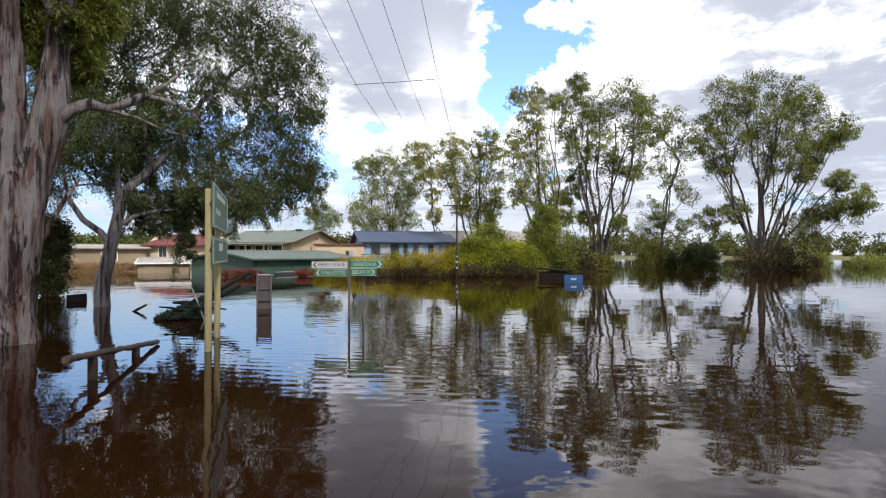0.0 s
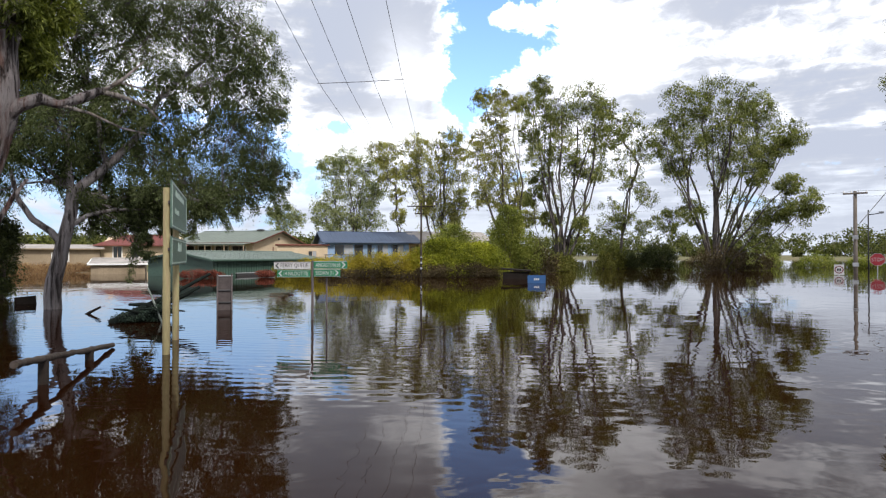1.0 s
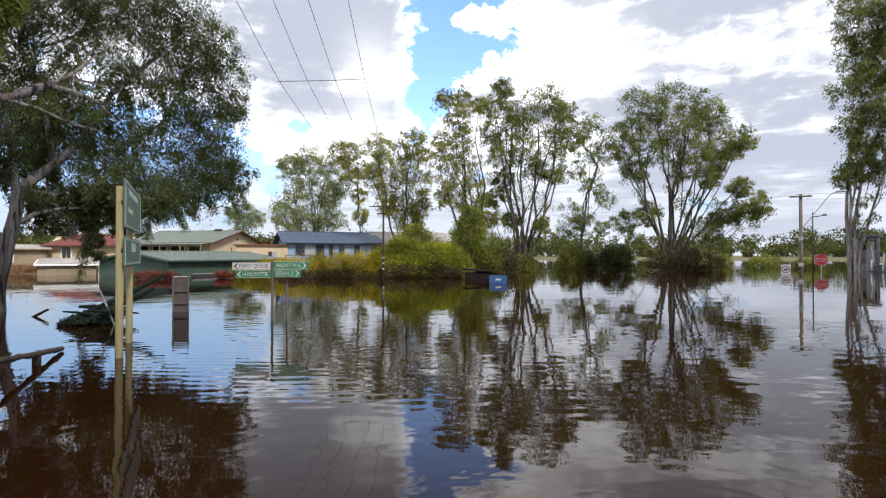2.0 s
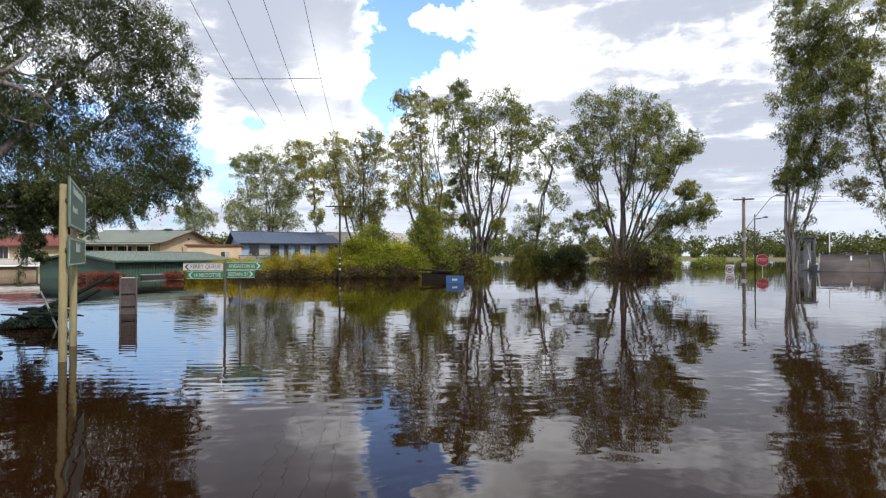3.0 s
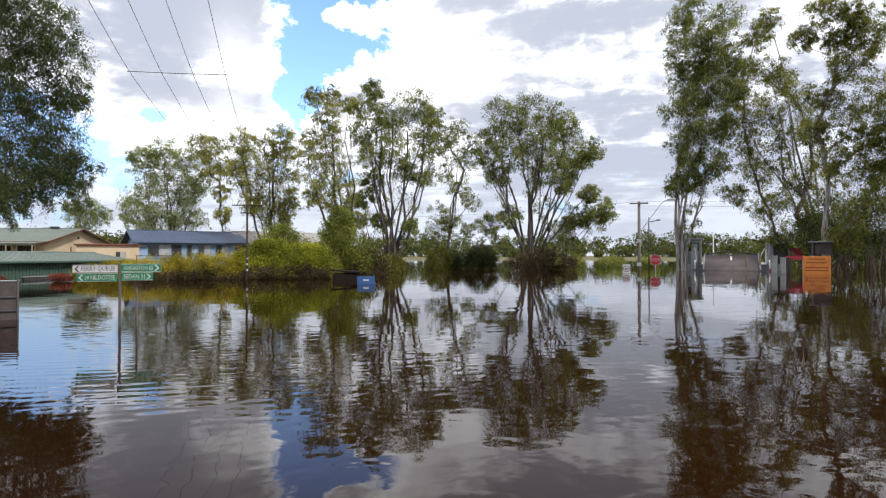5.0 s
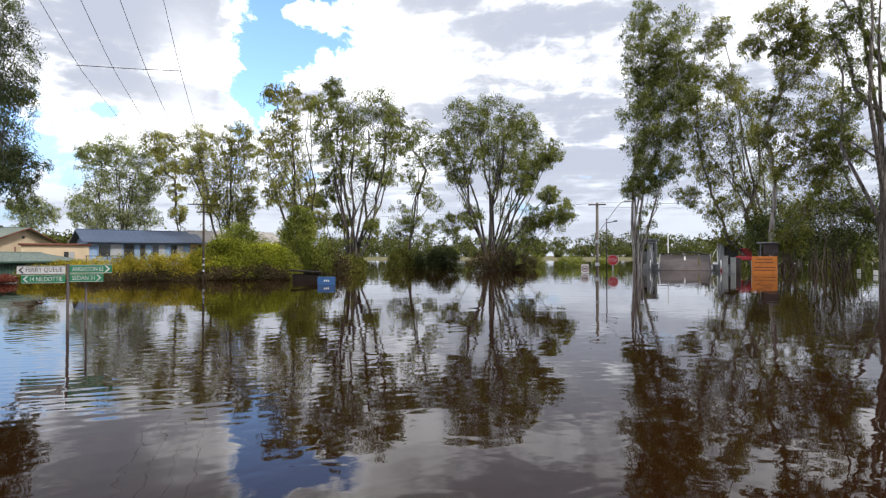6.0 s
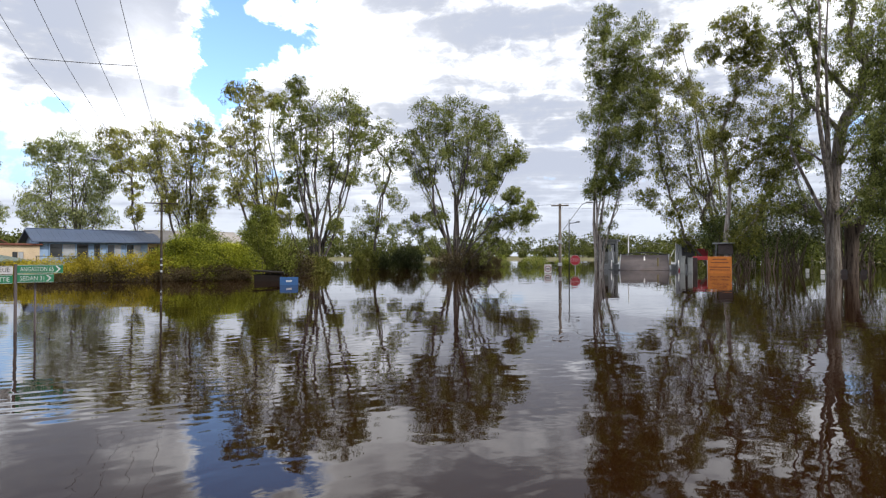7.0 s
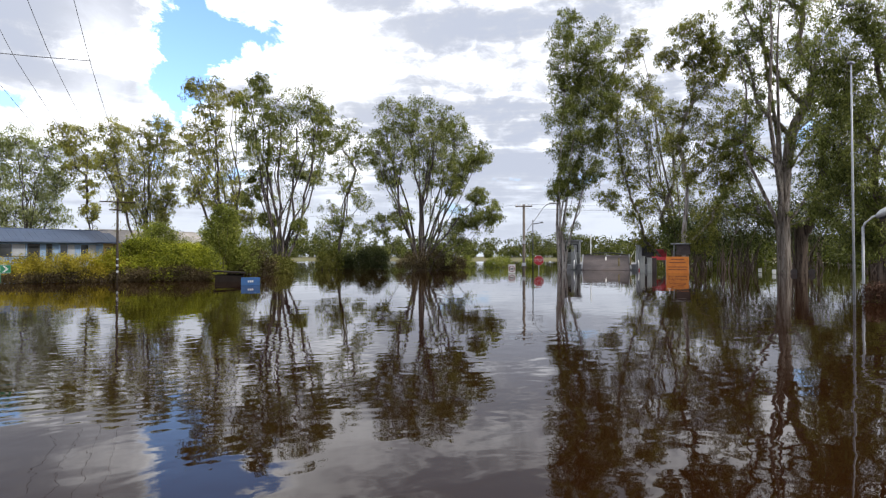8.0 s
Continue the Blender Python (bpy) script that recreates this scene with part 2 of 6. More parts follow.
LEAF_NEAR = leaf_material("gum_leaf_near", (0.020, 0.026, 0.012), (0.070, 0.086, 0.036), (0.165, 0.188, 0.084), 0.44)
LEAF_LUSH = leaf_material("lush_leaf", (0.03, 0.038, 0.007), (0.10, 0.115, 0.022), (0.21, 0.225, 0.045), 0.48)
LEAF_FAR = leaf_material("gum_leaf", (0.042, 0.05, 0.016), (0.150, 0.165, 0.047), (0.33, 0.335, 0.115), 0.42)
LEAF_OLIVE = leaf_material("gum_leaf_olive", (0.048, 0.05, 0.014), (0.172, 0.17, 0.042), (0.37, 0.345, 0.10), 0.42)
# next two: distant gum leaves, aerial haze put into the colour as lighter tones
LEAF_HAZE_PALE = leaf_material("pale_gum_leaf", (0.075, 0.085, 0.042), (0.23, 0.25, 0.115), (0.42, 0.43, 0.22), 0.45)
LEAF_HAZE_WARM = leaf_material("sunny_gum_leaf", (0.07, 0.07, 0.022), (0.23, 0.22, 0.062), (0.44, 0.41, 0.14), 0.45)
LEAF_HEDGE = leaf_material("hedge_leaf", (0.06, 0.052, 0.01), (0.27, 0.215, 0.022), (0.50, 0.39, 0.042), 0.4)
LEAF_BROWN = leaf_material("brown_understorey", (0.026, 0.019, 0.010), (0.068, 0.050, 0.026), (0.135, 0.10, 0.052), 0.25)
LEAF_LIME = leaf_material("shrub_leaf", (0.045, 0.053, 0.008), (0.21, 0.225, 0.022), (0.43, 0.43, 0.045), 0.4)
LEAF_BUSH = leaf_material("bush_leaf", (0.05, 0.06, 0.012), (0.18, 0.20, 0.038), (0.34, 0.35, 0.075), 0.4)
LEAF_BELT = leaf_material("far_leaf", (0.026, 0.030, 0.010), (0.080, 0.090, 0.025), (0.155, 0.158, 0.046))
LEAF_DARK = leaf_material("undergrowth_leaf", (0.018, 0.024, 0.01), (0.05, 0.06, 0.022), (0.1, 0.11, 0.04), 0.2)
LEAF_RED = leaf_material("bottlebrush_flower", (0.055, 0.014, 0.010), (0.135, 0.032, 0.022), (0.22, 0.065, 0.038), 0.2)
LEAF_WEED = leaf_material("wet_weed", (0.006, 0.011, 0.008), (0.014, 0.024, 0.017), (0.03, 0.045, 0.032), 0.1)
TWIG = material("dead_twig", (0.16, 0.12, 0.10), (0.09, 0.07, 0.06), 0.9, 6.0, 30.0)
GALV = material("galvanised_steel", (0.48, 0.49, 0.50), (0.36, 0.37, 0.38), 0.5, 5.0, 40.0, 0.1, metal=0.6)
POST_TIMBER = material("yellowed_timber_post", (0.235, 0.205, 0.105), (0.175, 0.14, 0.078), 0.8, 4.0, 22.0, 0.3, stretch=(3, 3, 0.5), dirt=(0.19, 0.13, 0.08))
GREY_TIMBER = material("weathered_timber", (0.055, 0.043, 0.036), (0.03, 0.023, 0.019), 0.85, 5.0, 26.0, 0.6, stretch=(3, 0.6, 3))
POLE_TIMBER = material("pole_timber", (0.165, 0.14, 0.122), (0.105, 0.086, 0.074), 0.85, 3.0, 24.0, 0.4, stretch=(3, 3, 0.3))
SIGN_GREEN = material("sign_green", (0.015, 0.16, 0.07), (0.012, 0.12, 0.055), 0.4, 2.0, 20.0, 0.05)
SIGN_FADED = material("sign_green_faded", (0.066, 0.112, 0.083), (0.05, 0.09, 0.068), 0.5, 2.5, 18.0, 0.05, dirt=(0.095, 0.125, 0.10))
SIGN_WHITE = material("sign_white", (0.50, 0.485, 0.49), (0.41, 0.40, 0.405), 0.5, 3.0, 24.0, 0.05)
CABINET_GREY = material("dulled_white_enamel", (0.26, 0.27, 0.265), (0.19, 0.20, 0.195), 0.6, 2.0, 18.0, 0.1, dirt=(0.13, 0.12, 0.10))
CURTAIN = material("pale_curtain", (0.34, 0.35, 0.37), (0.26, 0.27, 0.29), 0.9, 2.0, 20.0, 0.1)
SIGN_PALE = material("sign_faded_letter", (0.30, 0.37, 0.33), (0.24, 0.31, 0.27), 0.5, 4.0, 24.0, 0.05)
SIGN_BLACK = material("sign_black", (0.02, 0.02, 0.022), (0.03, 0.03, 0.03), 0.5, 4.0, 24.0, 0.05)
SIGN_BLUE = material("sign_blue", (0.016, 0.075, 0.21), (0.016, 0.06, 0.16), 0.5, 3.0, 24.0, 0.05)
SIGN_RED = material("sign_red", (0.42, 0.02, 0.035), (0.36, 0.02, 0.03), 0.45, 3.0, 24.0, 0.05)
DULL_RED = material("faded_sign_red", (0.20, 0.07, 0.075), (0.15, 0.055, 0.06), 0.5, 3.0, 24.0, 0.05)
SIGN_BACK = material("sign_back_grey", (0.08, 0.064, 0.064), (0.06, 0.05, 0.049), 0.8, 3.0, 20.0, 0.1, dirt=(0.048, 0.04, 0.039))
ORANGE = material("orange_panel", (0.62, 0.20, 0.02), (0.52, 0.15, 0.015), 0.5, 3.0, 18.0, 0.1)
CREAM = material("cream_render", (0.52, 0.41, 0.29), (0.45, 0.35, 0.24), 0.85, 0.8, 12.0, 0.2)
TAN = material("tan_wall", (0.50, 0.37, 0.19), (0.42, 0.31, 0.16), 0.85, 0.8, 12.0, 0.2)
BLUE_WALL = material("pale_blue_weatherboard", (0.24, 0.34, 0.50), (0.19, 0.28, 0.42), 0.7, 0.9, 14.0, 0.2)
BLUE_ROOF = material("blue_steel_roof", (0.046, 0.068, 0.118), (0.037, 0.055, 0.097), 0.55, 0.6, 10.0, 0.1)
GREEN_ROOF = material("pale_green_steel_roof", (0.120, 0.145, 0.118), (0.095, 0.118, 0.096), 0.6, 0.6, 10.0, 0.1)
SHED_WALL = material("dark_green_steel_wall", (0.045, 0.085, 0.065), (0.035, 0.07, 0.052), 0.6, 0.7, 10.0, 0.1)
SHED_ROOF = material("shed_green_steel_roof", (0.118, 0.148, 0.126), (0.092, 0.12, 0.10), 0.6, 0.6, 10.0, 0.1)
RED_ROOF = material("red_roof_tile", (0.15, 0.045, 0.038), (0.115, 0.037, 0.032), 0.8, 0.9, 9.0, 0.4)
GREY_ROOF = material("grey_roof", (0.33, 0.30, 0.28), (0.25, 0.23, 0.21), 0.75, 0.9, 9.0, 0.3)
BRICK_RED = material("dark_red_fascia", (0.16, 0.06, 0.045), (0.12, 0.045, 0.035), 0.7, 1.5, 14.0, 0.1)
WHITE_PAINT = material("white_paint", (0.78, 0.77, 0.75), (0.66, 0.65, 0.63), 0.6, 1.0, 14.0, 0.1)
DARK_TRIM = material("dark_trim", (0.045, 0.042, 0.045), (0.03, 0.03, 0.03), 0.6, 2.0, 20.0, 0.1)
ROAD_DECK = material("worn_deck_plate", (0.115, 0.096, 0.098), (0.082, 0.07, 0.071), 0.85, 1.2, 14.0, 0.3, dirt=(0.09, 0.07, 0.063))
GREY_STEEL = material("grey_steel", (0.30, 0.31, 0.33), (0.22, 0.23, 0.25), 0.55, 1.5, 16.0, 0.1, metal=0.3)
RUST = material("rusty_steel", (0.22, 0.09, 0.05), (0.14, 0.055, 0.035), 0.9, 3.0, 18.0, 0.4)
ALGAE = material("wet_green_timber", (0.005, 0.009, 0.007), (0.003, 0.005, 0.004), 0.95, 5.0, 24.0, 0.5, dirt=(0.010, 0.018, 0.014))
WET_TIMBER = material("wet_dark_timber", (0.014, 0.010, 0.008), (0.008, 0.006, 0.005), 0.95, 5.0, 24.0, 0.5)
# CREAM at half strength: the dimmer light on these walls is in the colour
DIM_CREAM = material("dimmed_cream_render", (0.27, 0.21, 0.145), (0.21, 0.16, 0.11), 0.85, 0.8, 12.0, 0.2)
REED = leaf_material("dry_grass", (0.10, 0.052, 0.026), (0.22, 0.125, 0.066), (0.34, 0.22, 0.125))
WIRE = material("dark_wire", (0.11, 0.11, 0.12), (0.08, 0.08, 0.085), 0.5, 2.0, 10.0, 0.0)


def glass_material():
    m = bpy.data.materials.new("window_glass")
    m.use_nodes = True
    n = Nodes(m.node_tree)
    co = n.add("ShaderNodeTexCoord").outputs["Object"]
    col = n.mix(n.noise(co, 1.2, 2.0), (0.018, 0.02, 0.024, 1), (0.05, 0.05, 0.05, 1))
    p = n.add("ShaderNodeBsdfPrincipled", {"Base Color": col, "Roughness": 0.05, "IOR": 1.5})
    n.add("ShaderNodeOutputMaterial", {0: p.outputs[0]})
    return m


GLASS = glass_material()


# ---------------------------------------------------------------- mesh helpers
def mesh_object(name, verts, faces, mat, parent=None, smooth=False):
    me = bpy.data.meshes.new(name)
    me.from_pydata([tuple(v) for v in verts], [], faces)
    me.update()
    if smooth:
        me.polygons.foreach_set("use_smooth", [True] * len(me.polygons))
    me.materials.append(mat)
    ob = new(name, me)
    ob.parent = parent
    return ob


def part(name, bm, mat, parent=None, label="", smooth=False):
    """Links a bmesh as one mesh object under a thing or a part."""
    me = bpy.data.meshes.new(name)
    bmesh.ops.recalc_face_normals(bm, faces=bm.faces)
    bm.to_mesh(me)
    bm.free()
    if smooth:
        me.polygons.foreach_set("use_smooth", [True] * len(me.polygons))
    me.materials.append(mat)
    ob = new(name, me)
    ob.parent = parent
    return tagged(ob, label) if label else ob


def thing(name, m, label, category, group="", kind=""):
    ob = new(name)
    ob.empty_display_size = 0.2
    ob.matrix_world = m
    return tagged(ob, label, category, group, kind)


def box(sx, sy, sz, at=(0, 0, 0), bevel=0.0, turn=None, bm=None):
    """A bevelled block, its base centred on at."""
    bm = bm or bmesh.new()
    m = Matrix.Translation(at) @ (turn or Matrix()) @ Matrix.Translation((0, 0, sz / 2)) @ Matrix.Diagonal((sx, sy, sz, 1))
    made = bmesh.ops.create_cube(bm, size=1.0, matrix=m)
    if bevel:
        edges = {e for v in made["verts"] for e in v.link_edges}
        bmesh.ops.bevel(bm, geom=list(edges), offset=bevel, segments=2, affect="EDGES", profile=0.5)
    return bm


def rod(points, radii, sides=8, bm=None):
    """A round bar along points; radii one number or one for each point."""
    bm = bm or bmesh.new()
    v, f = tube_arrays([(points, radii)], sides)
    made = [bm.verts.new(p) for p in v]
    for q in f:
        try:
            bm.faces.new([made[i] for i in q])
        except ValueError:
            pass
    return bm


def tube_arrays(lines, sides=6, caps=True):
    verts, faces = [], []
    for pts, rad in lines:
        pts = [Vector(p) for p in pts]
        rads = rad if isinstance(rad, (list, tuple)) else [rad] * len(pts)
        start = len(verts)
        side = None
        for i, p in enumerate(pts):
            d = (pts[min(i + 1, len(pts) - 1)] - pts[max(i - 1, 0)]).normalized()
            if side is None:
                side = d.orthogonal().normalized()
            side = (side - d * side.dot(d)).normalized()
            other = d.cross(side)
            for k in range(sides):
                a = 2 * math.pi * k / sides
                verts.append(p + (side * math.cos(a) + other * math.sin(a)) * rads[i])
        for i in range(len(pts) - 1):
            for k in range(sides):
                a, b = start + i * sides + k, start + i * sides + (k + 1) % sides
                faces.append((a, b, b + sides, a + sides))
        if caps:
            faces.append(tuple(start + k for k in reversed(range(sides))))
            faces.append(tuple(start + (len(pts) - 1) * sides + k for k in range(sides)))
    return verts, faces


def prism(outline, depth, bm=None):
    """An outline in x and z, drawn out along y from 0 to depth."""
    bm = bm or bmesh.new()
    a = [bm.verts.new((x, 0, z)) for x, z in outline]
    b = [bm.verts.new((x, depth, z)) for x, z in outline]
    bm.faces.new(a)
    bm.faces.new(list(reversed(b)))
    for i in range(len(a)):
        j = (i + 1) % len(a)
        bm.faces.new((a[i], b[i], b[j], a[j]))
    return bm


def disc(radius, depth, at, sides=24, bm=None, turn=0.0):
    """A flat round or many-sided plate facing along -y."""
    bm = bm or bmesh.new()
    pts = [(at[0] + radius * math.cos(2 * math.pi * (k + turn) / sides), at[2] + radius * math.sin(2 * math.pi * (k + turn) / sides)) for k in range(sides)]
    a = [bm.verts.new((x, at[1], z)) for x, z in pts]
    b = [bm.verts.new((x, at[1] + depth, z)) for x, z in pts]
    bm.faces.new(a)
    bm.faces.new(list(reversed(b)))
    for i in range(sides):
        j = (i + 1) % sides
        bm.faces.new((a[i], b[i], b[j], a[j]))
    return bm


def lettering(text, height, at, mat, parent, name="lettering", width=None):
    """Flat raised letters in the xz plane, facing along -y, centred on at."""
    cu = bpy.data.curves.new(name, "FONT")
    cu.body, cu.size, cu.align_x, cu.align_y, cu.extrude, cu.resolution_u = text, height * 1.38, "CENTER", "CENTER", 0.001, 3
    tmp = bpy.data.objects.new(name, cu)
    me = bpy.data.meshes.new_from_object(tmp)
    bpy.data.objects.remove(tmp)
    bpy.data.curves.remove(cu)
    co = np.empty(len(me.vertices) * 3)
    me.vertices.foreach_get("co", co)
    co = co.reshape(-1, 3)
    mid, span = (co.min(0) + co.max(0)) / 2, np.ptp(co, axis=0)
    co = co - mid
    if width:
        co[:, 0] *= width / span[0]
    co = np.stack([co[:, 0] + at[0], -co[:, 2] + at[1], co[:, 1] + at[2]], -1)
    me.vertices.foreach_set("co", co.ravel())
    me.materials.clear()
    me.materials.append(mat)
    ob = new(name, me)
    ob.parent = parent
    return ob


def leaves(name, centres, count, spread, length, width, mat, parent, rng, droop=0.5, hang=0.6):
    """Many single leaves in bunches round the centres: narrow four-cornered blades, mostly hanging."""
    c = np.asarray(centres, float)
    spread = np.broadcast_to(np.asarray(spread, float), (len(c),))
    n = len(c) * count
    off = rng.normal(0, 1, (n, 3)) * np.repeat(spread, count)[:, None] * np.array([1, 1, 0.8])
    far = np.linalg.norm(off, axis=1) / np.repeat(spread, count)
    off *= np.minimum(1.0, 1.7 / np.maximum(far, 1e-6))[:, None]
    pos = np.repeat(c, count, 0) + off
    pos[:, 2] -= np.abs(rng.normal(0, 1, n)) * np.repeat(spread, count) * droop
    d = rng.normal(0, 1, (n, 3))
    d /= np.linalg.norm(d, axis=1, keepdims=True)
    d[:, 2] -= hang * 1.6
    d /= np.linalg.norm(d, axis=1, keepdims=True)
    s = np.cross(d, rng.normal(0, 1, (n, 3)))
    s /= np.linalg.norm(s, axis=1, keepdims=True) + 1e-9
    ln = length * rng.uniform(0.6, 1.4, (n, 1))
    wd = width * rng.uniform(0.7, 1.3, (n, 1))
    bend = np.cross(d, s) * ln * 0.08
    v = np.stack([pos, pos + d * ln * 0.42 + s * wd / 2 + bend, pos + d * ln, pos + d * ln * 0.42 - s * wd / 2 + bend], 1).reshape(-1, 3)
    v = v[np.repeat(pos[:, 2] > 0.02, 4)]
    v[:, 2] = np.maximum(v[:, 2], 0.012)
    k = len(v) // 4
    me = bpy.data.meshes.new(name)
    me.vertices.add(4 * k)
    me.vertices.foreach_set("co", v.astype(np.float32).ravel())
    me.loops.add(4 * k)
    me.loops.foreach_set("vertex_index", np.arange(4 * k, dtype=np.int32))
    me.polygons.add(k)
    me.polygons.foreach_set("loop_start", np.arange(0, 4 * k, 4, dtype=np.int32))
    me.update(calc_edges=True)
    me.validate()
    me.materials.append(mat)
    ob = new(name, me)
    ob.parent = parent
    return ob


def grow(base_radius, nodes, lobes, rng, reach=0.55, taper=0.6, clear=0.9, stout=9.0):
    """Branch lines from trunk nodes to every crown lobe: each lobe joins the node that gives the shortest way down."""
    pos = [Vector(p) for p in nodes]
    par = [-1] + list(range(len(nodes) - 1))
    way = [0.0]
    for i in range(1, len(pos)):
        way.append(way[-1] + (pos[i] - pos[i - 1]).length)
    todo = sorted(range(len(lobes)), key=lambda i: lobes[i][2] * 0.6 + abs(lobes[i][0]) + abs(lobes[i][1]))
    ends = []
    for i in todo:
        p = Vector(lobes[i][:3]) - Vector((0, 0, lobes[i][3] * 0.35))
        best, cost = len(nodes) - 1, 1e9
        for j, q in enumerate(pos):
            if q.z < clear and len(nodes) > 2:
                continue
            d = p - q
            rise = d.z / max(d.length, 1e-6)
            c = d.length * (1.0 + 2.2 * max(0.0, 0.55 - rise)) + reach * way[j]
            if c < cost:
                best, cost = j, c
        a = pos[best]
        mid = a.lerp(p, 0.5) + Vector((rng.normal() * 0.04, rng.normal() * 0.05, -0.03 + rng.normal() * 0.03)) * (p - a).length
        pos.append(mid)
        par.append(best)
        way.append(way[best] + (mid - a).length)
        pos.append(p)
        par.append(len(pos) - 2)
        way.append(way[-1] + (p - mid).length)
        ends.append((len(pos) - 1, i))
    area = [0.0] * len(pos)
    for e, i in ends:
        w = lobes[i][3] ** 2
        while e >= 0:
            area[e] += w
            e = par[e]
    total = max(area[0], 1e-6)
    rad = [min(max(base_radius * (a / total) ** 0.62, 0.014), stout) for a in area]
    for i in range(len(nodes)):
        rad[i] = base_radius * (1.0 - taper * i / max(len(nodes) - 1, 1)) if len(nodes) > 2 else base_radius * (1.12 - 0.2 * i)
    bole, girth = [], []
    for i in range(len(nodes)):
        bole.append(pos[i])
        girth.append(rad[i])
        if i + 1 < len(nodes):
            bole.append(pos[i].lerp(pos[i + 1], 0.5) + Vector((rng.normal(), rng.normal(), 0)) * 0.02 * (pos[i + 1] - pos[i]).length)
            girth.append((rad[i] + rad[i + 1]) / 2)
    lines = [(bole, girth)]
    for i in range(len(nodes), len(pos)):
        a, b = pos[par[i]], pos[i]
        m = a.lerp(b, 0.5) + Vector(rng.normal(0, 0.035, 3)) * (b - a).length
        ra = rad[par[i]] if i < len(nodes) else min(rad[par[i]] * 0.9, rad[i] * 1.25)
        lines.append(([a, m, b], [ra, (ra + rad[i]) / 2, rad[i]]))
    return lines, [(pos[e], lobes[i]) for e, i in ends]


def gum_tree(name, at, yaw, lobes, trunk_radius, nodes, label, bark, leaf, seed, bunches=14, per=34, leaf_size=(0.19, 0.055), bunch=0.17,
             reach=0.55, sides=6, extra_lines=(), group="river gums", fill=3, taper=0.6, droop=0.5, clear=0.9, swell=1.0, stout=9.0, fan=0, strands=0, hang=0.6):
    """A eucalypt: branching trunk and limbs, and a crown of drooping leaf bunches. lobes: across, away, up, radius."""
    rng = np.random.default_rng(seed)
    lobes = [(x, y, z, r * swell) for x, y, z, r in lobes]
    top = thing(name, pose(at[0], at[1], 0, 0, 0, yaw), label, "tree", group)
    lines, ends = grow(trunk_radius, nodes, lobes, rng, reach, taper, clear, stout)
    limbs, spray = len(lines), []
    lines += [([Vector(p) for p in pts], list(r)) for pts, r in extra_lines]
    order = sorted(range(len(lobes)), key=lambda i: -lobes[i][2])[:max(fan, 0) * 2:2] if fan else []
    for i in order:
        x, y, z, r = lobes[i]
        a = nodes[0]
        bend = rng.normal(0, 0.04, 4) * z
        w = trunk_radius * rng.uniform(0.32, 0.5)
        lines.append(([Vector((a[0] + x * 0.05, a[1] + y * 0.05, -0.5)), Vector((a[0] + x * 0.16 + bend[0] * 0.3, y * 0.2 + bend[1] * 0.3, z * 0.22)), Vector((x * 0.42 + bend[2], y * 0.5 + bend[3], z * 0.5)),
                       Vector((x * 0.75 + bend[0] * 0.6, y * 0.8, z * 0.78)), Vector((x, y, z))], [w, w * 0.85, w * 0.62, w * 0.4, w * 0.15]))
    centres, size = [], []
    for p, (x, y, z, r) in ends:
        tufts = max(9, int(bunches * 1.35 * min(1.0, (r / 0.5) ** 1.4)))
        got = rng.normal(0, 1, (tufts, 3))
        got /= np.linalg.norm(got, axis=1, keepdims=True)
        got *= (rng.uniform(0.2, 1.0, (tufts, 1)) ** 0.5) * np.array([1.0, 1.0, 0.9]) * r * 1.42
        got += np.array([x, y, z])
        for c in got[::2]:
            c = Vector(c)
            a = p + Vector((rng.normal() * 0.18, rng.normal() * 0.18, rng.uniform(-0.1, 0.9))) * r
            m = a.lerp(c, 0.5) + Vector((rng.normal() * 0.12, rng.normal() * 0.12, 0.10)) * r
            w = 0.06 * leaf_size[0]
            spray.append(([a, m, c], [w * 1.8, w * 1.2, w * 0.6]))
        centres += [tuple(c) for c in got]
        size += list(r * bunch * rng.uniform(0.7, 1.7, tufts))
    for pts, rads in lines[1:limbs]:
        a, b = pts[0], pts[-1]
        if rads[-1] < trunk_radius * 0.5:
            for k in range(fill):
                s = rng.uniform(0.2, 1.0)
                w = min((b - a).length * 0.16, 0.8)
                centres.append(tuple(a.lerp(b, s) + Vector(rng.normal(0, 1.0, 3)) * w + Vector((0, 0, w * 0.5))))
                size.append(bunch * 1.6 * leaf_size[0] / 0.22 * rng.uniform(0.6, 1.2))
    v, f = tube_arrays(lines, sides, False)
    mesh_object("trunk", v, f, bark, top, True)
    v, f = tube_arrays(spray, 3, False)
    tagged(mesh_object("twig", v, f, GUM_STEM, top, True), kind="stuff")
    chains = []
    for k in rng.choice(len(centres), strands, replace=False) if strands else ():
        c, fall, sway = Vector(centres[k]), rng.uniform(0.35, 1.0), rng.normal(0, 0.06, 2)
        for j in range(7):
            centres.append(tuple(c + Vector((sway[0] * j, sway[1] * j, -fall * j / 6))))
            size.append(0.05)
        chains.append(([c, c + Vector((sway[0] * 6, sway[1] * 6, -fall))], 0.004))
    if chains:
        v, f = tube_arrays(chains, 3, False)
        tagged(mesh_object("hanging_twig", v, f, GUM_STEM, top), kind="stuff")
    leaves("crown", centres, per, size, leaf_size[0], leaf_size[1], leaf, top, rng, droop, hang)
    return top


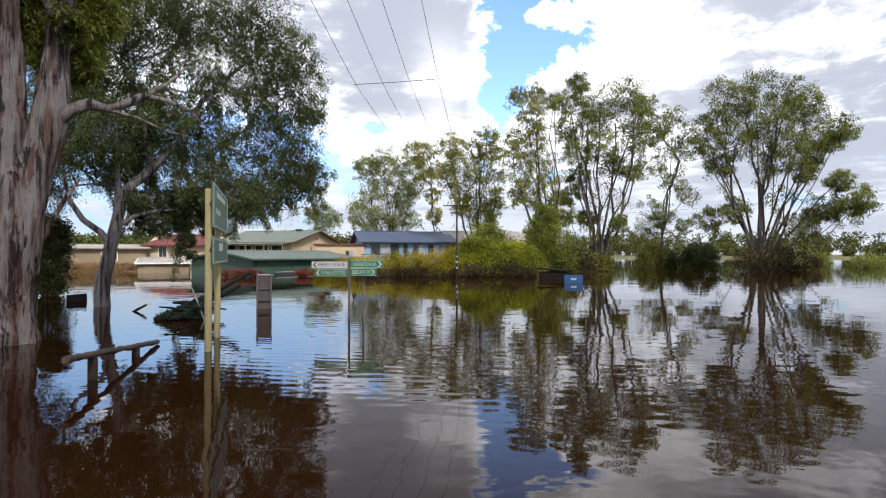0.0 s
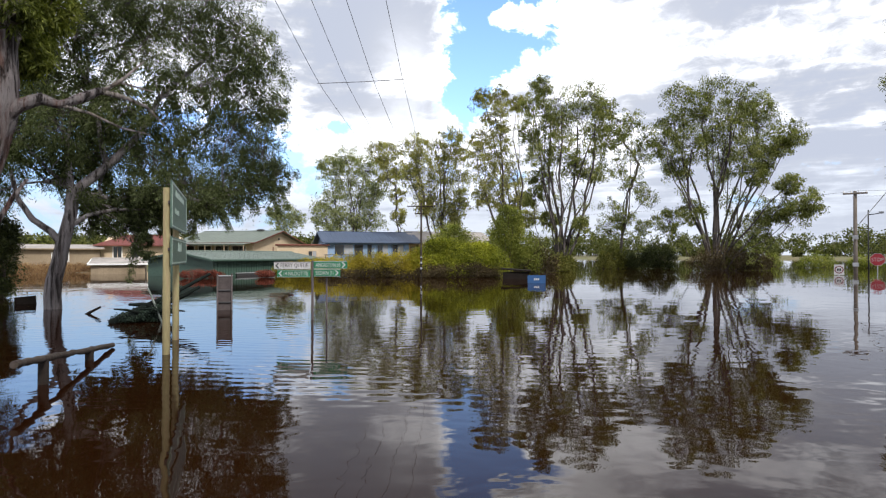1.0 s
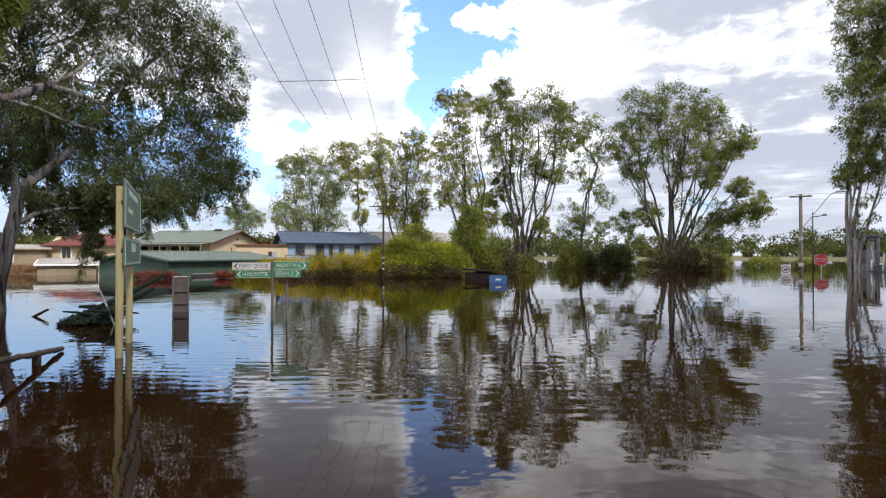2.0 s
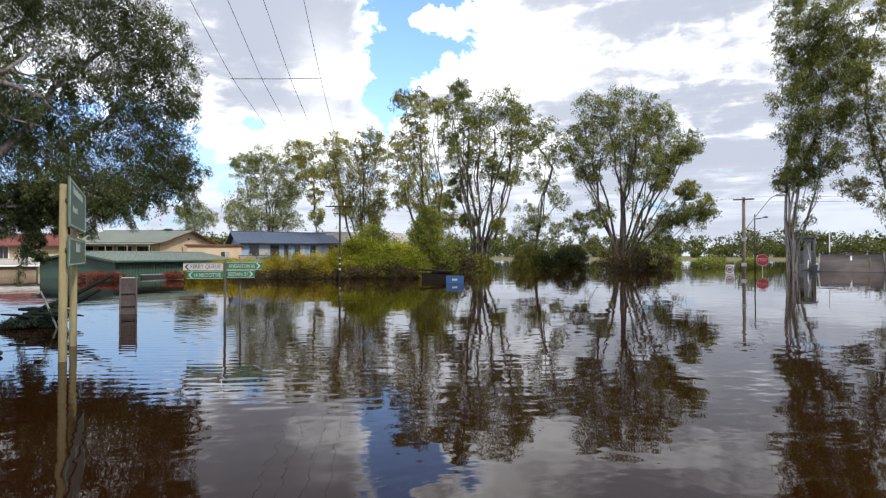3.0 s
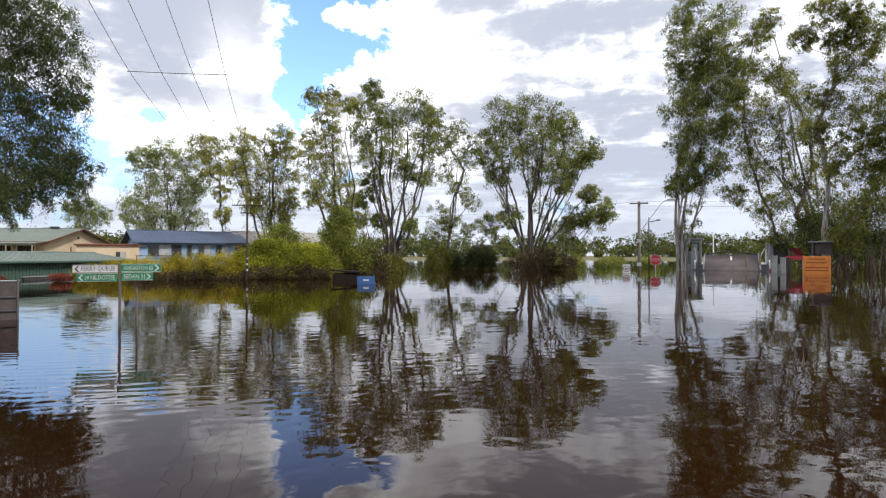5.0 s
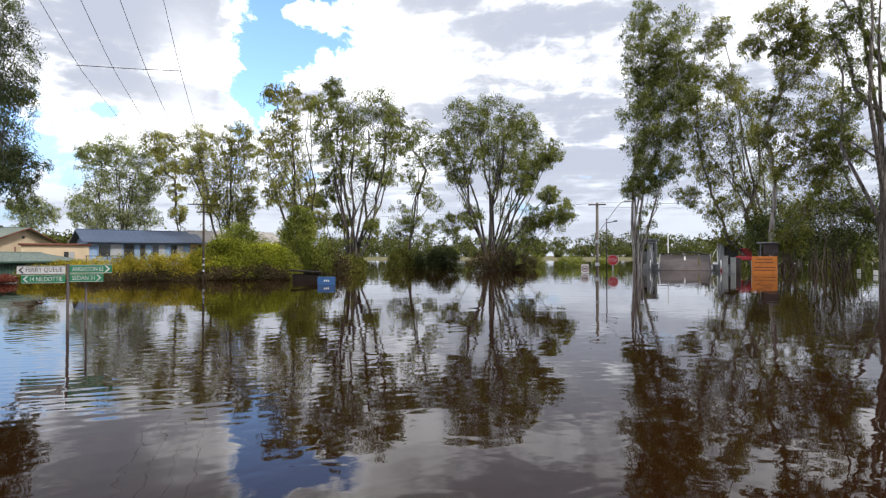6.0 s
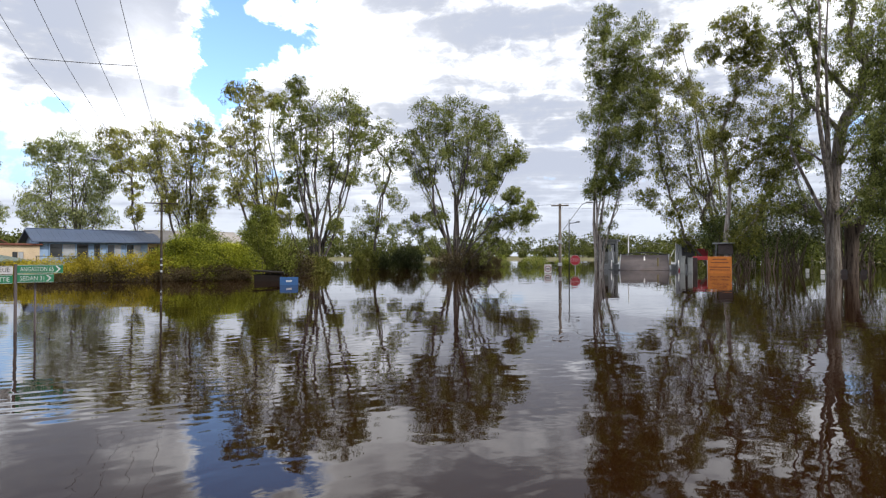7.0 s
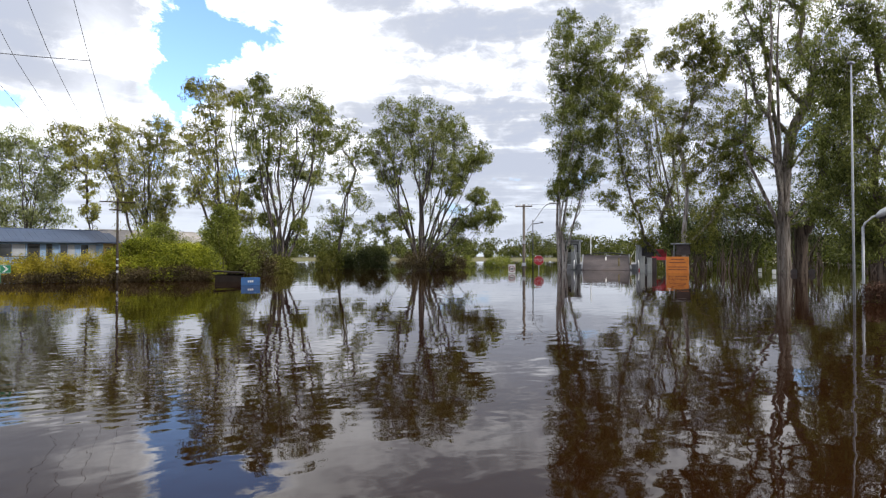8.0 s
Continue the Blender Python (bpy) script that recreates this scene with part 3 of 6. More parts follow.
def shrub(name, at, label, blobs, leaf, seed, per=26, bunches=60, leaf_size=(0.16, 0.06), kind="", category="shrub", group="", spread=0.16, stems=True, hang=0.1, stalks=6, stout=1.0):
    """A bush: a few stems and a rounded, uneven mass of leaf bunches. blobs: x, y, z, rx, ry, rz."""
    rng = np.random.default_rng(seed)
    top = thing(name, pose(at[0], at[1], 0), label, category, group, kind)
    centres, size, lines = [], [], []
    for x, y, z, rx, ry, rz in blobs:
        k = max(8, int(bunches))
        d = rng.normal(0, 1, (k, 3))
        d /= np.linalg.norm(d, axis=1, keepdims=True)
        d *= rng.uniform(0.35, 1.0, (k, 1)) ** 0.4 * rng.uniform(0.85, 1.12, (k, 1))
        c = d * np.array([rx, ry, rz]) + np.array([x, y, z])
        c = c[c[:, 2] > 0.03]
        centres += [tuple(q) for q in c]
        size += [min(rx, ry, rz) * spread + 0.05] * len(c)
        if stems:
            for q in c[:stalks]:
                lines.append(([(x + rng.normal() * rx * 0.2, y + rng.normal() * ry * 0.2, -0.3), ((x + q[0]) / 2, (y + q[1]) / 2, q[2] * 0.5), tuple(q)], [0.035 * stout, 0.022 * stout, 0.01 * stout]))
    if lines:
        v, f = tube_arrays(lines, 5)
        tagged(mesh_object("stem", v, f, TWIG, top), kind="stuff")
    leaves("foliage", centres, per, size, leaf_size[0], leaf_size[1], leaf, top, rng, 0.2, hang)
    return top


# ---------------------------------------------------------------- ground and water
def ground_height(x, y):
    d = math.hypot(x, y)
    h = -1.3
    shore = 40.0 + 0.35 * (x + 10) if x > -10 else 41.0
    bank = min(max((y - shore) / 12.0, 0.0), 1.0) * min(max((14.0 - x) / 8.0, 0.0), 1.0)
    h += 1.6 * bank * bank * (3 - 2 * bank)
    left = min(max((-x - 20.0) / 10.0, 0.0), 1.0) * min(max((y - 26.0) / 14.0, 0.0), 1.0)
    h = max(h, -1.3 + 1.55 * left)
    far = min(max((d - 150.0) / 60.0, 0.0), 1.0)
    h = max(h, -1.3 + 2.1 * far * far * (3 - 2 * far))
    back = min(max((-y - 9.0) / 8.0, 0.0), 1.0)
    h = max(h, -1.3 + 1.9 * back)
    return h + 0.12 * noise.noise(Vector((x * 0.12, y * 0.12, 0.0)))


def build_ground():
    rings = [0.0] + [2.0 * 1.11 ** k for k in range(73)]
    spokes = 120
    verts, faces = [(0, 0, ground_height(0, 0))], []
    for r in rings[1:]:
        for k in range(spokes):
            a = 2 * math.pi * k / spokes
            x, y = r * math.sin(a), r * math.cos(a)
            verts.append((x, y, ground_height(x, y)))
    for k in range(spokes):
        faces.append((0, 1 + (k + 1) % spokes, 1 + k))
    for i in range(len(rings) - 2):
        for k in range(spokes):
            a, b = 1 + i * spokes + k, 1 + i * spokes + (k + 1) % spokes
            faces.append((a, b, b + spokes, a + spokes))
    ob = mesh_object("ground", verts, faces, SOIL, None, True)
    tagged(ob, "silty river flats with dry grass around the flood", "ground", kind="structure")
    R = 4000.0
    ring = [(R * math.sin(2 * math.pi * k / 64), R * math.cos(2 * math.pi * k / 64), 0.0) for k in range(64)]
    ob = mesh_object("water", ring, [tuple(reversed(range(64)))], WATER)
    tagged(ob, "still brown flood water with light ripples", "water", kind="structure")


build_ground()


# ---------------------------------------------------------------- houses on the bank
def window(parent, x, z, w, h, y=-0.02, trim=WHITE_PAINT, split=2, curtain=None):
    """A window in a wall that faces along -y: frame and panes."""
    bm = bmesh.new()
    t = 0.07
    for sx, sz, px, pz in ((w + 2 * t, t, 0, h), (w + 2 * t, t, 0, -t), (t, h, -w / 2 - t / 2, 0), (t, h, w / 2 + t / 2, 0)):
        box(sx, 0.10, sz, (x + px, y, z + pz), 0.008, bm=bm)
    win = part("window", bm, trim, parent)
    pw = w / split
    for k in range(split):
        part("pane", box(pw - 0.05, 0.03, h - 0.02, (x - w / 2 + pw * (k + 0.5), y + 0.01, z + 0.01)), curtain if curtain and k % 2 else GLASS, win)
    return win


def row_of(ob, k, place):
    """The k-th of a row of alike pieces: the first is moved, the others share its mesh."""
    if k:
        first, ob = ob, new(ob.name.split(".")[0], ob.data)
        ob.parent = first.parent
    ob.location = place


def house(name, at, yaw, length, depth, floor, eave, rise, wall_mat, roof_mat, label, overhang=0.45, trim=WHITE_PAINT, ribs=0.0, hip=0.0, gutter=None):
    """A gabled building; its front left corner stands at at, its front faces along -y."""
    top = thing(name, pose(at[0], at[1], 0, 0, 0, yaw), label, "shed" if "shed" in name or "garage" in name else "house")
    mid = depth / 2
    outline = [(0, floor), (depth, floor), (depth, eave), (mid, eave + rise - 0.03), (0, eave)]
    bm = prism([(p, z) for p, z in outline], length)
    bmesh.ops.transform(bm, matrix=Matrix(((0, 1, 0, 0), (1, 0, 0, 0), (0, 0, 1, 0), (0, 0, 0, 1))), verts=bm.verts)
    part("wall", bm, wall_mat, top)
    slope = rise / mid
    drop = overhang * slope
    roof = None
    for sgn in (0, 1):
        bm = bmesh.new()
        y0, y1 = (-overhang, mid) if sgn == 0 else (depth + overhang, mid)
        a, b, t = eave - drop, eave + rise, 0.09
        h0 = hip
        quad = [(-overhang, y0, a), (length + overhang, y0, a), (length + overhang - h0, y1, b), (-overhang + h0, y1, b)]
        lo = [bm.verts.new(p) for p in quad]
        hi = [bm.verts.new((p[0], p[1], p[2] + t)) for p in quad]
        bm.faces.new(lo)
        bm.faces.new(hi)
        for i in range(4):
            bm.faces.new((lo[i], lo[(i + 1) % 4], hi[(i + 1) % 4], hi[i]))
        ob = part("roof", bm, roof_mat, top)
        if ribs:
            n = int(length / ribs)
            rib = part("rib", rod([(0, y0, a + t), (0, y1, b + t)], 0.022, 4), roof_mat, ob)
            for k in range(n):
                x = -overhang + h0 + (length + 2 * overhang - 2 * h0) * (k + 0.5) / n
                row_of(rib, k, (x, 0, 0))
        roof = roof or ob
    if hip:
        for x0, x1 in ((-overhang, -overhang + hip), (length + overhang, length + overhang - hip)):
            bm = bmesh.new()
            bm.faces.new([bm.verts.new(p) for p in ((x0, -overhang, eave - drop + 0.09), (x0, depth + overhang, eave - drop + 0.09), (x1, mid, eave + rise + 0.09))])
            part("roof", bm, roof_mat, top)
    part("ridge_cap", rod([(-overhang + hip, mid, eave + rise + 0.09), (length + overhang - hip, mid, eave + rise + 0.09)], 0.06, 6), roof_mat, roof)
    part("gutter", box(length + 2 * overhang, 0.11, 0.10, (length / 2, -overhang - 0.05, eave - drop - 0.03), 0.02), gutter or trim, roof)
    if not hip:
        for x in (-overhang - 0.02, length + overhang + 0.02):
            for y0 in (-overhang, depth + overhang):
                bm = rod([(x, y0, eave - drop + 0.02), (x, mid, eave + rise + 0.02)], 0.07, 4)
                part("fascia", bm, gutter or trim, roof)
    return top


# blue weatherboard house
h = house("blue_house", (-8.15, 59.4), 17.0, 9.5, 6.0, 0.15, 2.62, 1.0, BLUE_WALL, BLUE_ROOF, "pale blue weatherboard house with a dark blue steel roof", 0.5, BLUE_WALL, 0.45, gutter=BLUE_ROOF)
plank = part("weatherboard", box(8.72, 0.04, 0.17, (4.35, 0, 0), 0.0, Matrix.Rotation(radians(-5), 4, "X")), BLUE_WALL, h)
for k in range(12):
    row_of(plank, k, (0, -0.008, 0.3 + 0.19 * k))
window(h, 1.73, 1.15, 1.9, 1.15, y=-0.075, curtain=CURTAIN, trim=BLUE_WALL)
for x, w in ((3.26, 0.88), (4.4, 0.46)):
    door = part("door", box(w, 0.06, 1.95, (x, -0.07, 0.35), 0.01), DARK_TRIM, h)
    part("pane", box(w - 0.2, 0.02, 1.0, (x, -0.105, 1.15), 0.005), GLASS, door)
window(h, 5.8, 1.15, 1.15, 1.15, y=-0.075, curtain=CURTAIN, trim=BLUE_WALL)
window(h, 7.45, 1.1, 1.25, 1.2, y=-0.075, curtain=CURTAIN, trim=BLUE_WALL)
part("end_wall", box(0.85, 0.05, 2.35, (9.1, -0.045, 0.2), 0.01), TAN, h, "tan rendered end bay")
window(h, 9.1, 1.25, 0.45, 0.8, y=-0.09, trim=BRICK_RED, split=1)
verandah = part("verandah_deck", box(3.4, 1.4, 0.12, (1.2, -0.9, 0.25), 0.02), DARK_TRIM, h)
for k in range(5):
    part("verandah_post", box(0.07, 0.07, 0.85, (-0.4 + 0.8 * k, -1.55, 0.36), 0.01), DARK_TRIM, verandah)
part("verandah_rail", box(3.4, 0.06, 0.07, (1.2, -1.55, 1.2), 0.01), DARK_TRIM, verandah)

# tan annexe beside the blue house
h = house("tan_house", (1.2, 62.3), 17.0, 8.5, 6.5, 0.15, 2.55, 1.2, TAN, GREY_ROOF, "tan rendered house with a pale grey roof behind shrubs", 0.45, CREAM, 0.5)
window(h, 1.2, 1.1, 1.1, 1.0)
h = house("cream_gable_house", (-24.6, 63.5), -16.0, 9.0, 10.9, 0.15, 2.55, 1.3, CREAM, GREEN_ROOF, "cream gabled house with a pale green steel roof", 0.5, WHITE_PAINT, 0.5, gutter=BRICK_RED)
for k in range(4):
    window(h, 1.4 + 2.0 * k, 1.0, 1.5, 1.15)
part("verandah_beam", box(9.0, 0.12, 0.16, (4.5, -1.6, 2.2), 0.02), GREEN_ROOF, h)
for k in range(5):
    part("verandah_post", box(0.09, 0.09, 2.1, (0.1 + 2.2 * k, -1.6, 0.15), 0.01), DIM_CREAM, h)
part("verandah_roof", box(9.2, 1.5, 0.06, (4.5, -0.95, 2.36), 0.01, Matrix.Rotation(radians(5), 4, "X")), GREEN_ROOF, h)
part("vent", box(0.12, 0.3, 0.2, (9.02, 5.4, 2.9), 0.01), DARK_TRIM, h)
part("roof_cowl", box(0.7, 0.5, 0.22, (6.8, 5.4, 3.92), 0.05), DARK_TRIM, h)

h = thing("cream_outbuilding", pose(-12.9, 58.5, 0, 0, 0, 8.0), "low cream outbuilding with a flat dark red roof edge", "building")
part("wall", box(4.9, 4.0, 2.05, (2.45, 2.0, 0.1), 0.01), CREAM, h)
part("roof", box(5.3, 4.4, 0.16, (2.45, 2.0, 2.15), 0.03), BRICK_RED, h)
window(h, 3.4, 0.9, 0.8, 0.7, trim=CREAM, curtain=CURTAIN)
part("post", box(0.1, 0.1, 1.9, (-0.4, -0.1, 0.1), 0.01), BRICK_RED, h)

h = house("red_roofed_house", (-28.4, 55.6), 12.0, 6.5, 6.0, 0.1, 2.2, 0.85, CREAM, RED_ROOF, "cream house with a red hipped roof", 0.5, WHITE_PAINT, 0.0, hip=1.8, gutter=BRICK_RED)
window(h, 1.4, 0.9, 0.7, 1.1)
window(h, 2.9, 0.9, 0.6, 1.1, split=1)

h = house("low_cream_house", (-37.5, 50.2), 24.0, 10.5, 5.0, 0.0, 1.75, 0.3, DIM_CREAM, GREY_ROOF, "long low cream building, dimmed in colour, beyond the dry grass", 0.3, DIM_CREAM)
window(h, 3.0, 0.7, 1.2, 0.7)
window(h, 7.5, 0.7, 1.2, 0.7)
h = house("garage", (-19.6, 37.2), 22.0, 3.0, 4.0, -1.3, 0.62, 0.28, DIM_CREAM, GREY_ROOF, "small cream garage standing in flood water", 0.12, WHITE_PAINT)
part("door", box(2.2, 0.05, 1.2, (1.5, -0.01, -0.8), 0.01), DIM_CREAM, h)

h = house("green_shed", (-10.65, 32.5), 61.0, 9.4, 5.2, -1.3, 0.92, 0.42, SHED_WALL, SHED_ROOF, "dark green steel shed flooded to mid wall", 0.22, SHED_WALL, 0.35, gutter=SHED_WALL)
rib = part("wall_rib", box(0.035, 0.03, 2.0), SHED_WALL, h)
for k in range(46):
    row_of(rib, k, (0.12 + 0.2 * k, -0.012, -1.2))
door = part("roller_door", box(5.4, 0.05, 0.14, (4.4, -0.05, 0.0), 0.01), DARK_TRIM, h, "dark gap of a roller door")
part("door_trim", box(5.6, 0.08, 0.05, (4.4, -0.06, 0.145), 0.01), GALV, door)


# ---------------------------------------------------------------- trees
gum_tree("gum_tree", (-6.85, 74.69), 5.2, [(-3.2, -0.7, 12.8, 1.16), (-0.7, -1.1, 13.1, 1.44), (1.6, -0.2, 12.2, 1.46), (-2.2, 0.3, 11.1, 1.62), (0.7, 0.9, 10.1, 1.93), (-2.9, 0.1, 7.8, 1.61), (-0.0, -0.5, 7.4, 1.89), (2.5, -0.7, 8.9, 1.45), (-3.6, 0.6, 6.0, 1.48), (-1.1, 1.4, 5.3, 1.79), (1.8, 0.2, 5.7, 1.61)],
         0.22, [(0, 0, -1), (0, 0, 1.5)], "slender gum with several pale stems behind the houses", GUM_STEM, LEAF_HAZE_PALE, 11, fan=6, reach=0.95, bunches=30, per=42, leaf_size=(0.32, 0.085))
gum_tree("gum_tree", (-0.61, 70.0), 0.5, [(-2.9, -0.4, 14.0, 1.09), (-1.4, -0.3, 13.8, 0.95), (-0.7, 0.6, 11.6, 0.83), (-1.8, 0.1, 10.7, 0.89), (-0.7, -0.6, 8.4, 0.81), (-0.2, -0.0, 6.0, 0.82), (-2.2, -0.4, 12.5, 0.68)],
         0.13, [(0, 0, -1), (-0.2, 0, 3.0), (-0.8, 0, 6.0)], "thin sparse gum leaning behind the blue house", GUM_STEM, LEAF_HAZE_WARM, 12, reach=0.4, bunches=22, per=31, leaf_size=(0.30, 0.08))
gum_tree("gum_tree", (3.85, 59.88), -3.7, [(-3.2, -0.4, 12.6, 1.05), (-2.9, -0.3, 10.9, 1.16), (-3.6, -0.5, 9.4, 0.99), (-0.9, 0.4, 12.2, 1.06), (0.7, -0.0, 13.5, 1.05), (1.3, -0.4, 11.7, 1.05), (0.0, 0.3, 10.1, 1.29), (-1.5, 0.6, 8.3, 1.3), (1.4, -1.1, 8.7, 1.15), (-0.6, -0.2, 6.5, 1.28), (1.4, -0.7, 6.2, 1.04), (0.6, -0.1, 4.7, 1.05), (-2.0, -0.9, 6.2, 0.81)],
         0.24, [(0, 0, -1), (-0.1, 0, 1.5)], "tall gum with several leaning stems behind the roofs", GUM_STEM, LEAF_HAZE_WARM, 13, fan=6, reach=0.95, bunches=30, per=35, leaf_size=(0.27, 0.07))
gum_tree("gum_tree", (10.19, 52.01), -11.1, [(-3.3, 0.0, 15.8, 0.72), (-1.7, -0.0, 15.8, 0.83), (-0.2, -0.2, 15.0, 0.62), (-2.2, -0.7, 13.9, 0.92), (-3.5, -0.2, 12.0, 0.93), (-1.7, -0.7, 11.9, 1.02), (-3.8, -0.8, 10.3, 0.92), (-1.8, 0.1, 10.0, 1.04), (-3.0, -0.7, 8.3, 1.12), (-0.6, 0.7, 8.7, 1.15), (-1.5, 0.4, 6.6, 1.15), (-2.9, -1.2, 6.5, 1.01), (0.0, 0.2, 6.3, 0.62), (0.7, -0.7, 4.7, 0.71)],
         0.24, [(0, 0, -1), (-0.3, 0, 1.5)], "tall open gum with leaning pale stems", GUM_STEM, LEAF_HAZE_WARM, 14, fan=6, reach=0.95, bunches=28, per=33, leaf_size=(0.25, 0.062))
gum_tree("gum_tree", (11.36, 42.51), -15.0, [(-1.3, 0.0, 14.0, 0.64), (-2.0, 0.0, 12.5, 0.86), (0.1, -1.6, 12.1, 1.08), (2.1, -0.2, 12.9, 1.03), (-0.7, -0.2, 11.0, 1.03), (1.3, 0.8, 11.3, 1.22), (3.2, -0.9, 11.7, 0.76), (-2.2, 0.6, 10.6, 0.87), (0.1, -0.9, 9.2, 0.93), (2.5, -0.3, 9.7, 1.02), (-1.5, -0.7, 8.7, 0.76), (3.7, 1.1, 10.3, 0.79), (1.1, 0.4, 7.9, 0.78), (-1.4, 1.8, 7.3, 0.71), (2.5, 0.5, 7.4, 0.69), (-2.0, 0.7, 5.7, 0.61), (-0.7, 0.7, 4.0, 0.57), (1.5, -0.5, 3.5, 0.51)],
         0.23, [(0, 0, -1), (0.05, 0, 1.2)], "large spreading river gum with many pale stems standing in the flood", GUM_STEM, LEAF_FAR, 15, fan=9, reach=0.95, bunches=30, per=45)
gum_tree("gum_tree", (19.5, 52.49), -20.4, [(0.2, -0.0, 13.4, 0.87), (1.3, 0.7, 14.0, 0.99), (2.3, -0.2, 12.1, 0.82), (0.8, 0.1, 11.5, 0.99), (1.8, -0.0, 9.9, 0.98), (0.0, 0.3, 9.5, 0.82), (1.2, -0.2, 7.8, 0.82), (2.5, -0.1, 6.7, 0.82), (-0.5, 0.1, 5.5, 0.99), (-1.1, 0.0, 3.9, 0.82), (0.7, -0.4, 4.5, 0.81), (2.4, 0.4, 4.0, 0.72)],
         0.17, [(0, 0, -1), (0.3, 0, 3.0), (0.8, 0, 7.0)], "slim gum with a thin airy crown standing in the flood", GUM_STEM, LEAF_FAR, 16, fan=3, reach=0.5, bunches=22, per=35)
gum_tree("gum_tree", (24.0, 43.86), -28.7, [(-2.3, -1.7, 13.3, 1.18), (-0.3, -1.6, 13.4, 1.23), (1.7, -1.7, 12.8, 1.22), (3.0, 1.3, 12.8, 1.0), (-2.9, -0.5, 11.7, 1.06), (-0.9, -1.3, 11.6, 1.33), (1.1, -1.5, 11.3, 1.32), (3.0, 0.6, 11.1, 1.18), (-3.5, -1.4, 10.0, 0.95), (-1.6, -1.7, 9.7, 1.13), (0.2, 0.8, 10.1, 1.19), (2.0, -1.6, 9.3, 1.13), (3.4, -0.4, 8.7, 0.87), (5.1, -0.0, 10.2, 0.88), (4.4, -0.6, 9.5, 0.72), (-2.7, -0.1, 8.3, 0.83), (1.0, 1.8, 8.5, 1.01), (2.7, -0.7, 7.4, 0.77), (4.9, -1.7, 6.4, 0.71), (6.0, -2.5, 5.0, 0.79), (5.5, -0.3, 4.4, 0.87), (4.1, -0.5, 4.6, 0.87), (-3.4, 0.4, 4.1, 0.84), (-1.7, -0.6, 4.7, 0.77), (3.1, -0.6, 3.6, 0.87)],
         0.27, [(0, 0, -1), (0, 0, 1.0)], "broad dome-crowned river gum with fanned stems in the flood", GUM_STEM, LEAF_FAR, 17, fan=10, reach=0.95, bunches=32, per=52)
gum_tree("gum_tree", (35.22, 37.76), -42.4, [(0.2, -0.4, 21.6, 0.91), (-0.1, -0.3, 19.8, 1.01), (-0.4, 0.1, 17.9, 1.02), (-0.1, -0.2, 15.8, 1.11), (-0.3, 0.1, 13.4, 1.12), (-0.1, 1.0, 11.1, 1.03), (2.8, 0.3, 20.7, 1.12), (3.0, -0.8, 18.6, 1.0), (2.2, 0.9, 17.5, 1.14), (1.8, 0.2, 15.1, 1.27), (1.8, -0.5, 12.7, 1.16), (1.3, 0.5, 10.7, 1.08), (3.5, 0.0, 16.9, 0.76), (0.3, -0.3, 8.8, 0.81), (2.3, -0.3, 8.8, 0.76), (3.4, -0.5, 14.5, 0.7), (2.9, 0.0, 11.7, 0.71), (0.7, 0.2, 7.4, 0.85), (-0.6, 0.0, 7.0, 0.75), (1.3, 0.2, 18.8, 0.85), (1.1, 0.0, 16.6, 0.8), (0.9, 0.2, 14.2, 0.8)],
         0.13, [(-0.3, 0.1, -1), (-0.3, 0.1, 1.6)], "very tall narrow river gum with clustered grey trunks", GUM_BARK, LEAF_FAR, 18, extra_lines=[([(-0.55, 0, -1), (-0.62, 0, 1.5), (-0.78, 0.1, 4.0), (-0.7, 0.2, 7.0), (-0.4, 0.2, 12.0)], (0.18, 0.155, 0.125, 0.09, 0.03)),
         ([(-0.3, 0, -1), (-0.22, 0, 1.6), (-0.36, 0.05, 3.2), (0.05, 0.1, 6.0), (0.6, 0.1, 11.0)], (0.18, 0.155, 0.13, 0.10, 0.03)), ([(-0.12, -0.1, -0.6), (0.05, -0.1, 1.6), (0.42, 0, 3.2), (1.1, 0, 5.8), (2.2, 0, 10.5)], (0.13, 0.115, 0.10, 0.075, 0.025))], reach=0.95, bunches=34, per=56, swell=1.1, fill=7)
gum_tree("gum_tree", (44.71, 33.28), -52.7, [(-3.6, 1.0, 21.7, 0.89), (-4.4, -0.3, 19.9, 0.98), (-5.5, 0.4, 17.4, 0.88), (-3.6, 1.7, 17.5, 1.13), (-5.4, -1.1, 14.9, 0.96), (-2.6, 0.2, 16.0, 0.99), (-5.5, -0.3, 12.9, 1.09), (-3.5, -1.0, 13.4, 1.18), (-1.5, -0.9, 14.0, 1.18), (-5.1, -0.0, 10.9, 1.2), (-2.6, 0.4, 11.3, 1.38), (-0.6, -0.5, 11.5, 1.35), (-4.7, 0.0, 8.8, 1.09), (-2.6, 0.7, 8.2, 1.38), (-0.6, 0.3, 8.1, 1.37), (-6.2, 0.8, 6.8, 0.83), (-3.6, 0.4, 5.6, 1.21), (-1.7, 0.4, 5.0, 1.38), (0.7, 1.7, 6.6, 1.35), (-3.1, 0.6, 3.0, 0.99), (-0.2, 0.1, 3.4, 1.2)],
         0.25, [(0, 0, -1), (-0.2, 0, 2.5)], "spreading river gum with arching limbs beside the ferry", GUM_GREY, LEAF_OLIVE, 19, fan=6, reach=0.6, bunches=34, per=46, bunch=0.15, swell=0.98, fill=5)
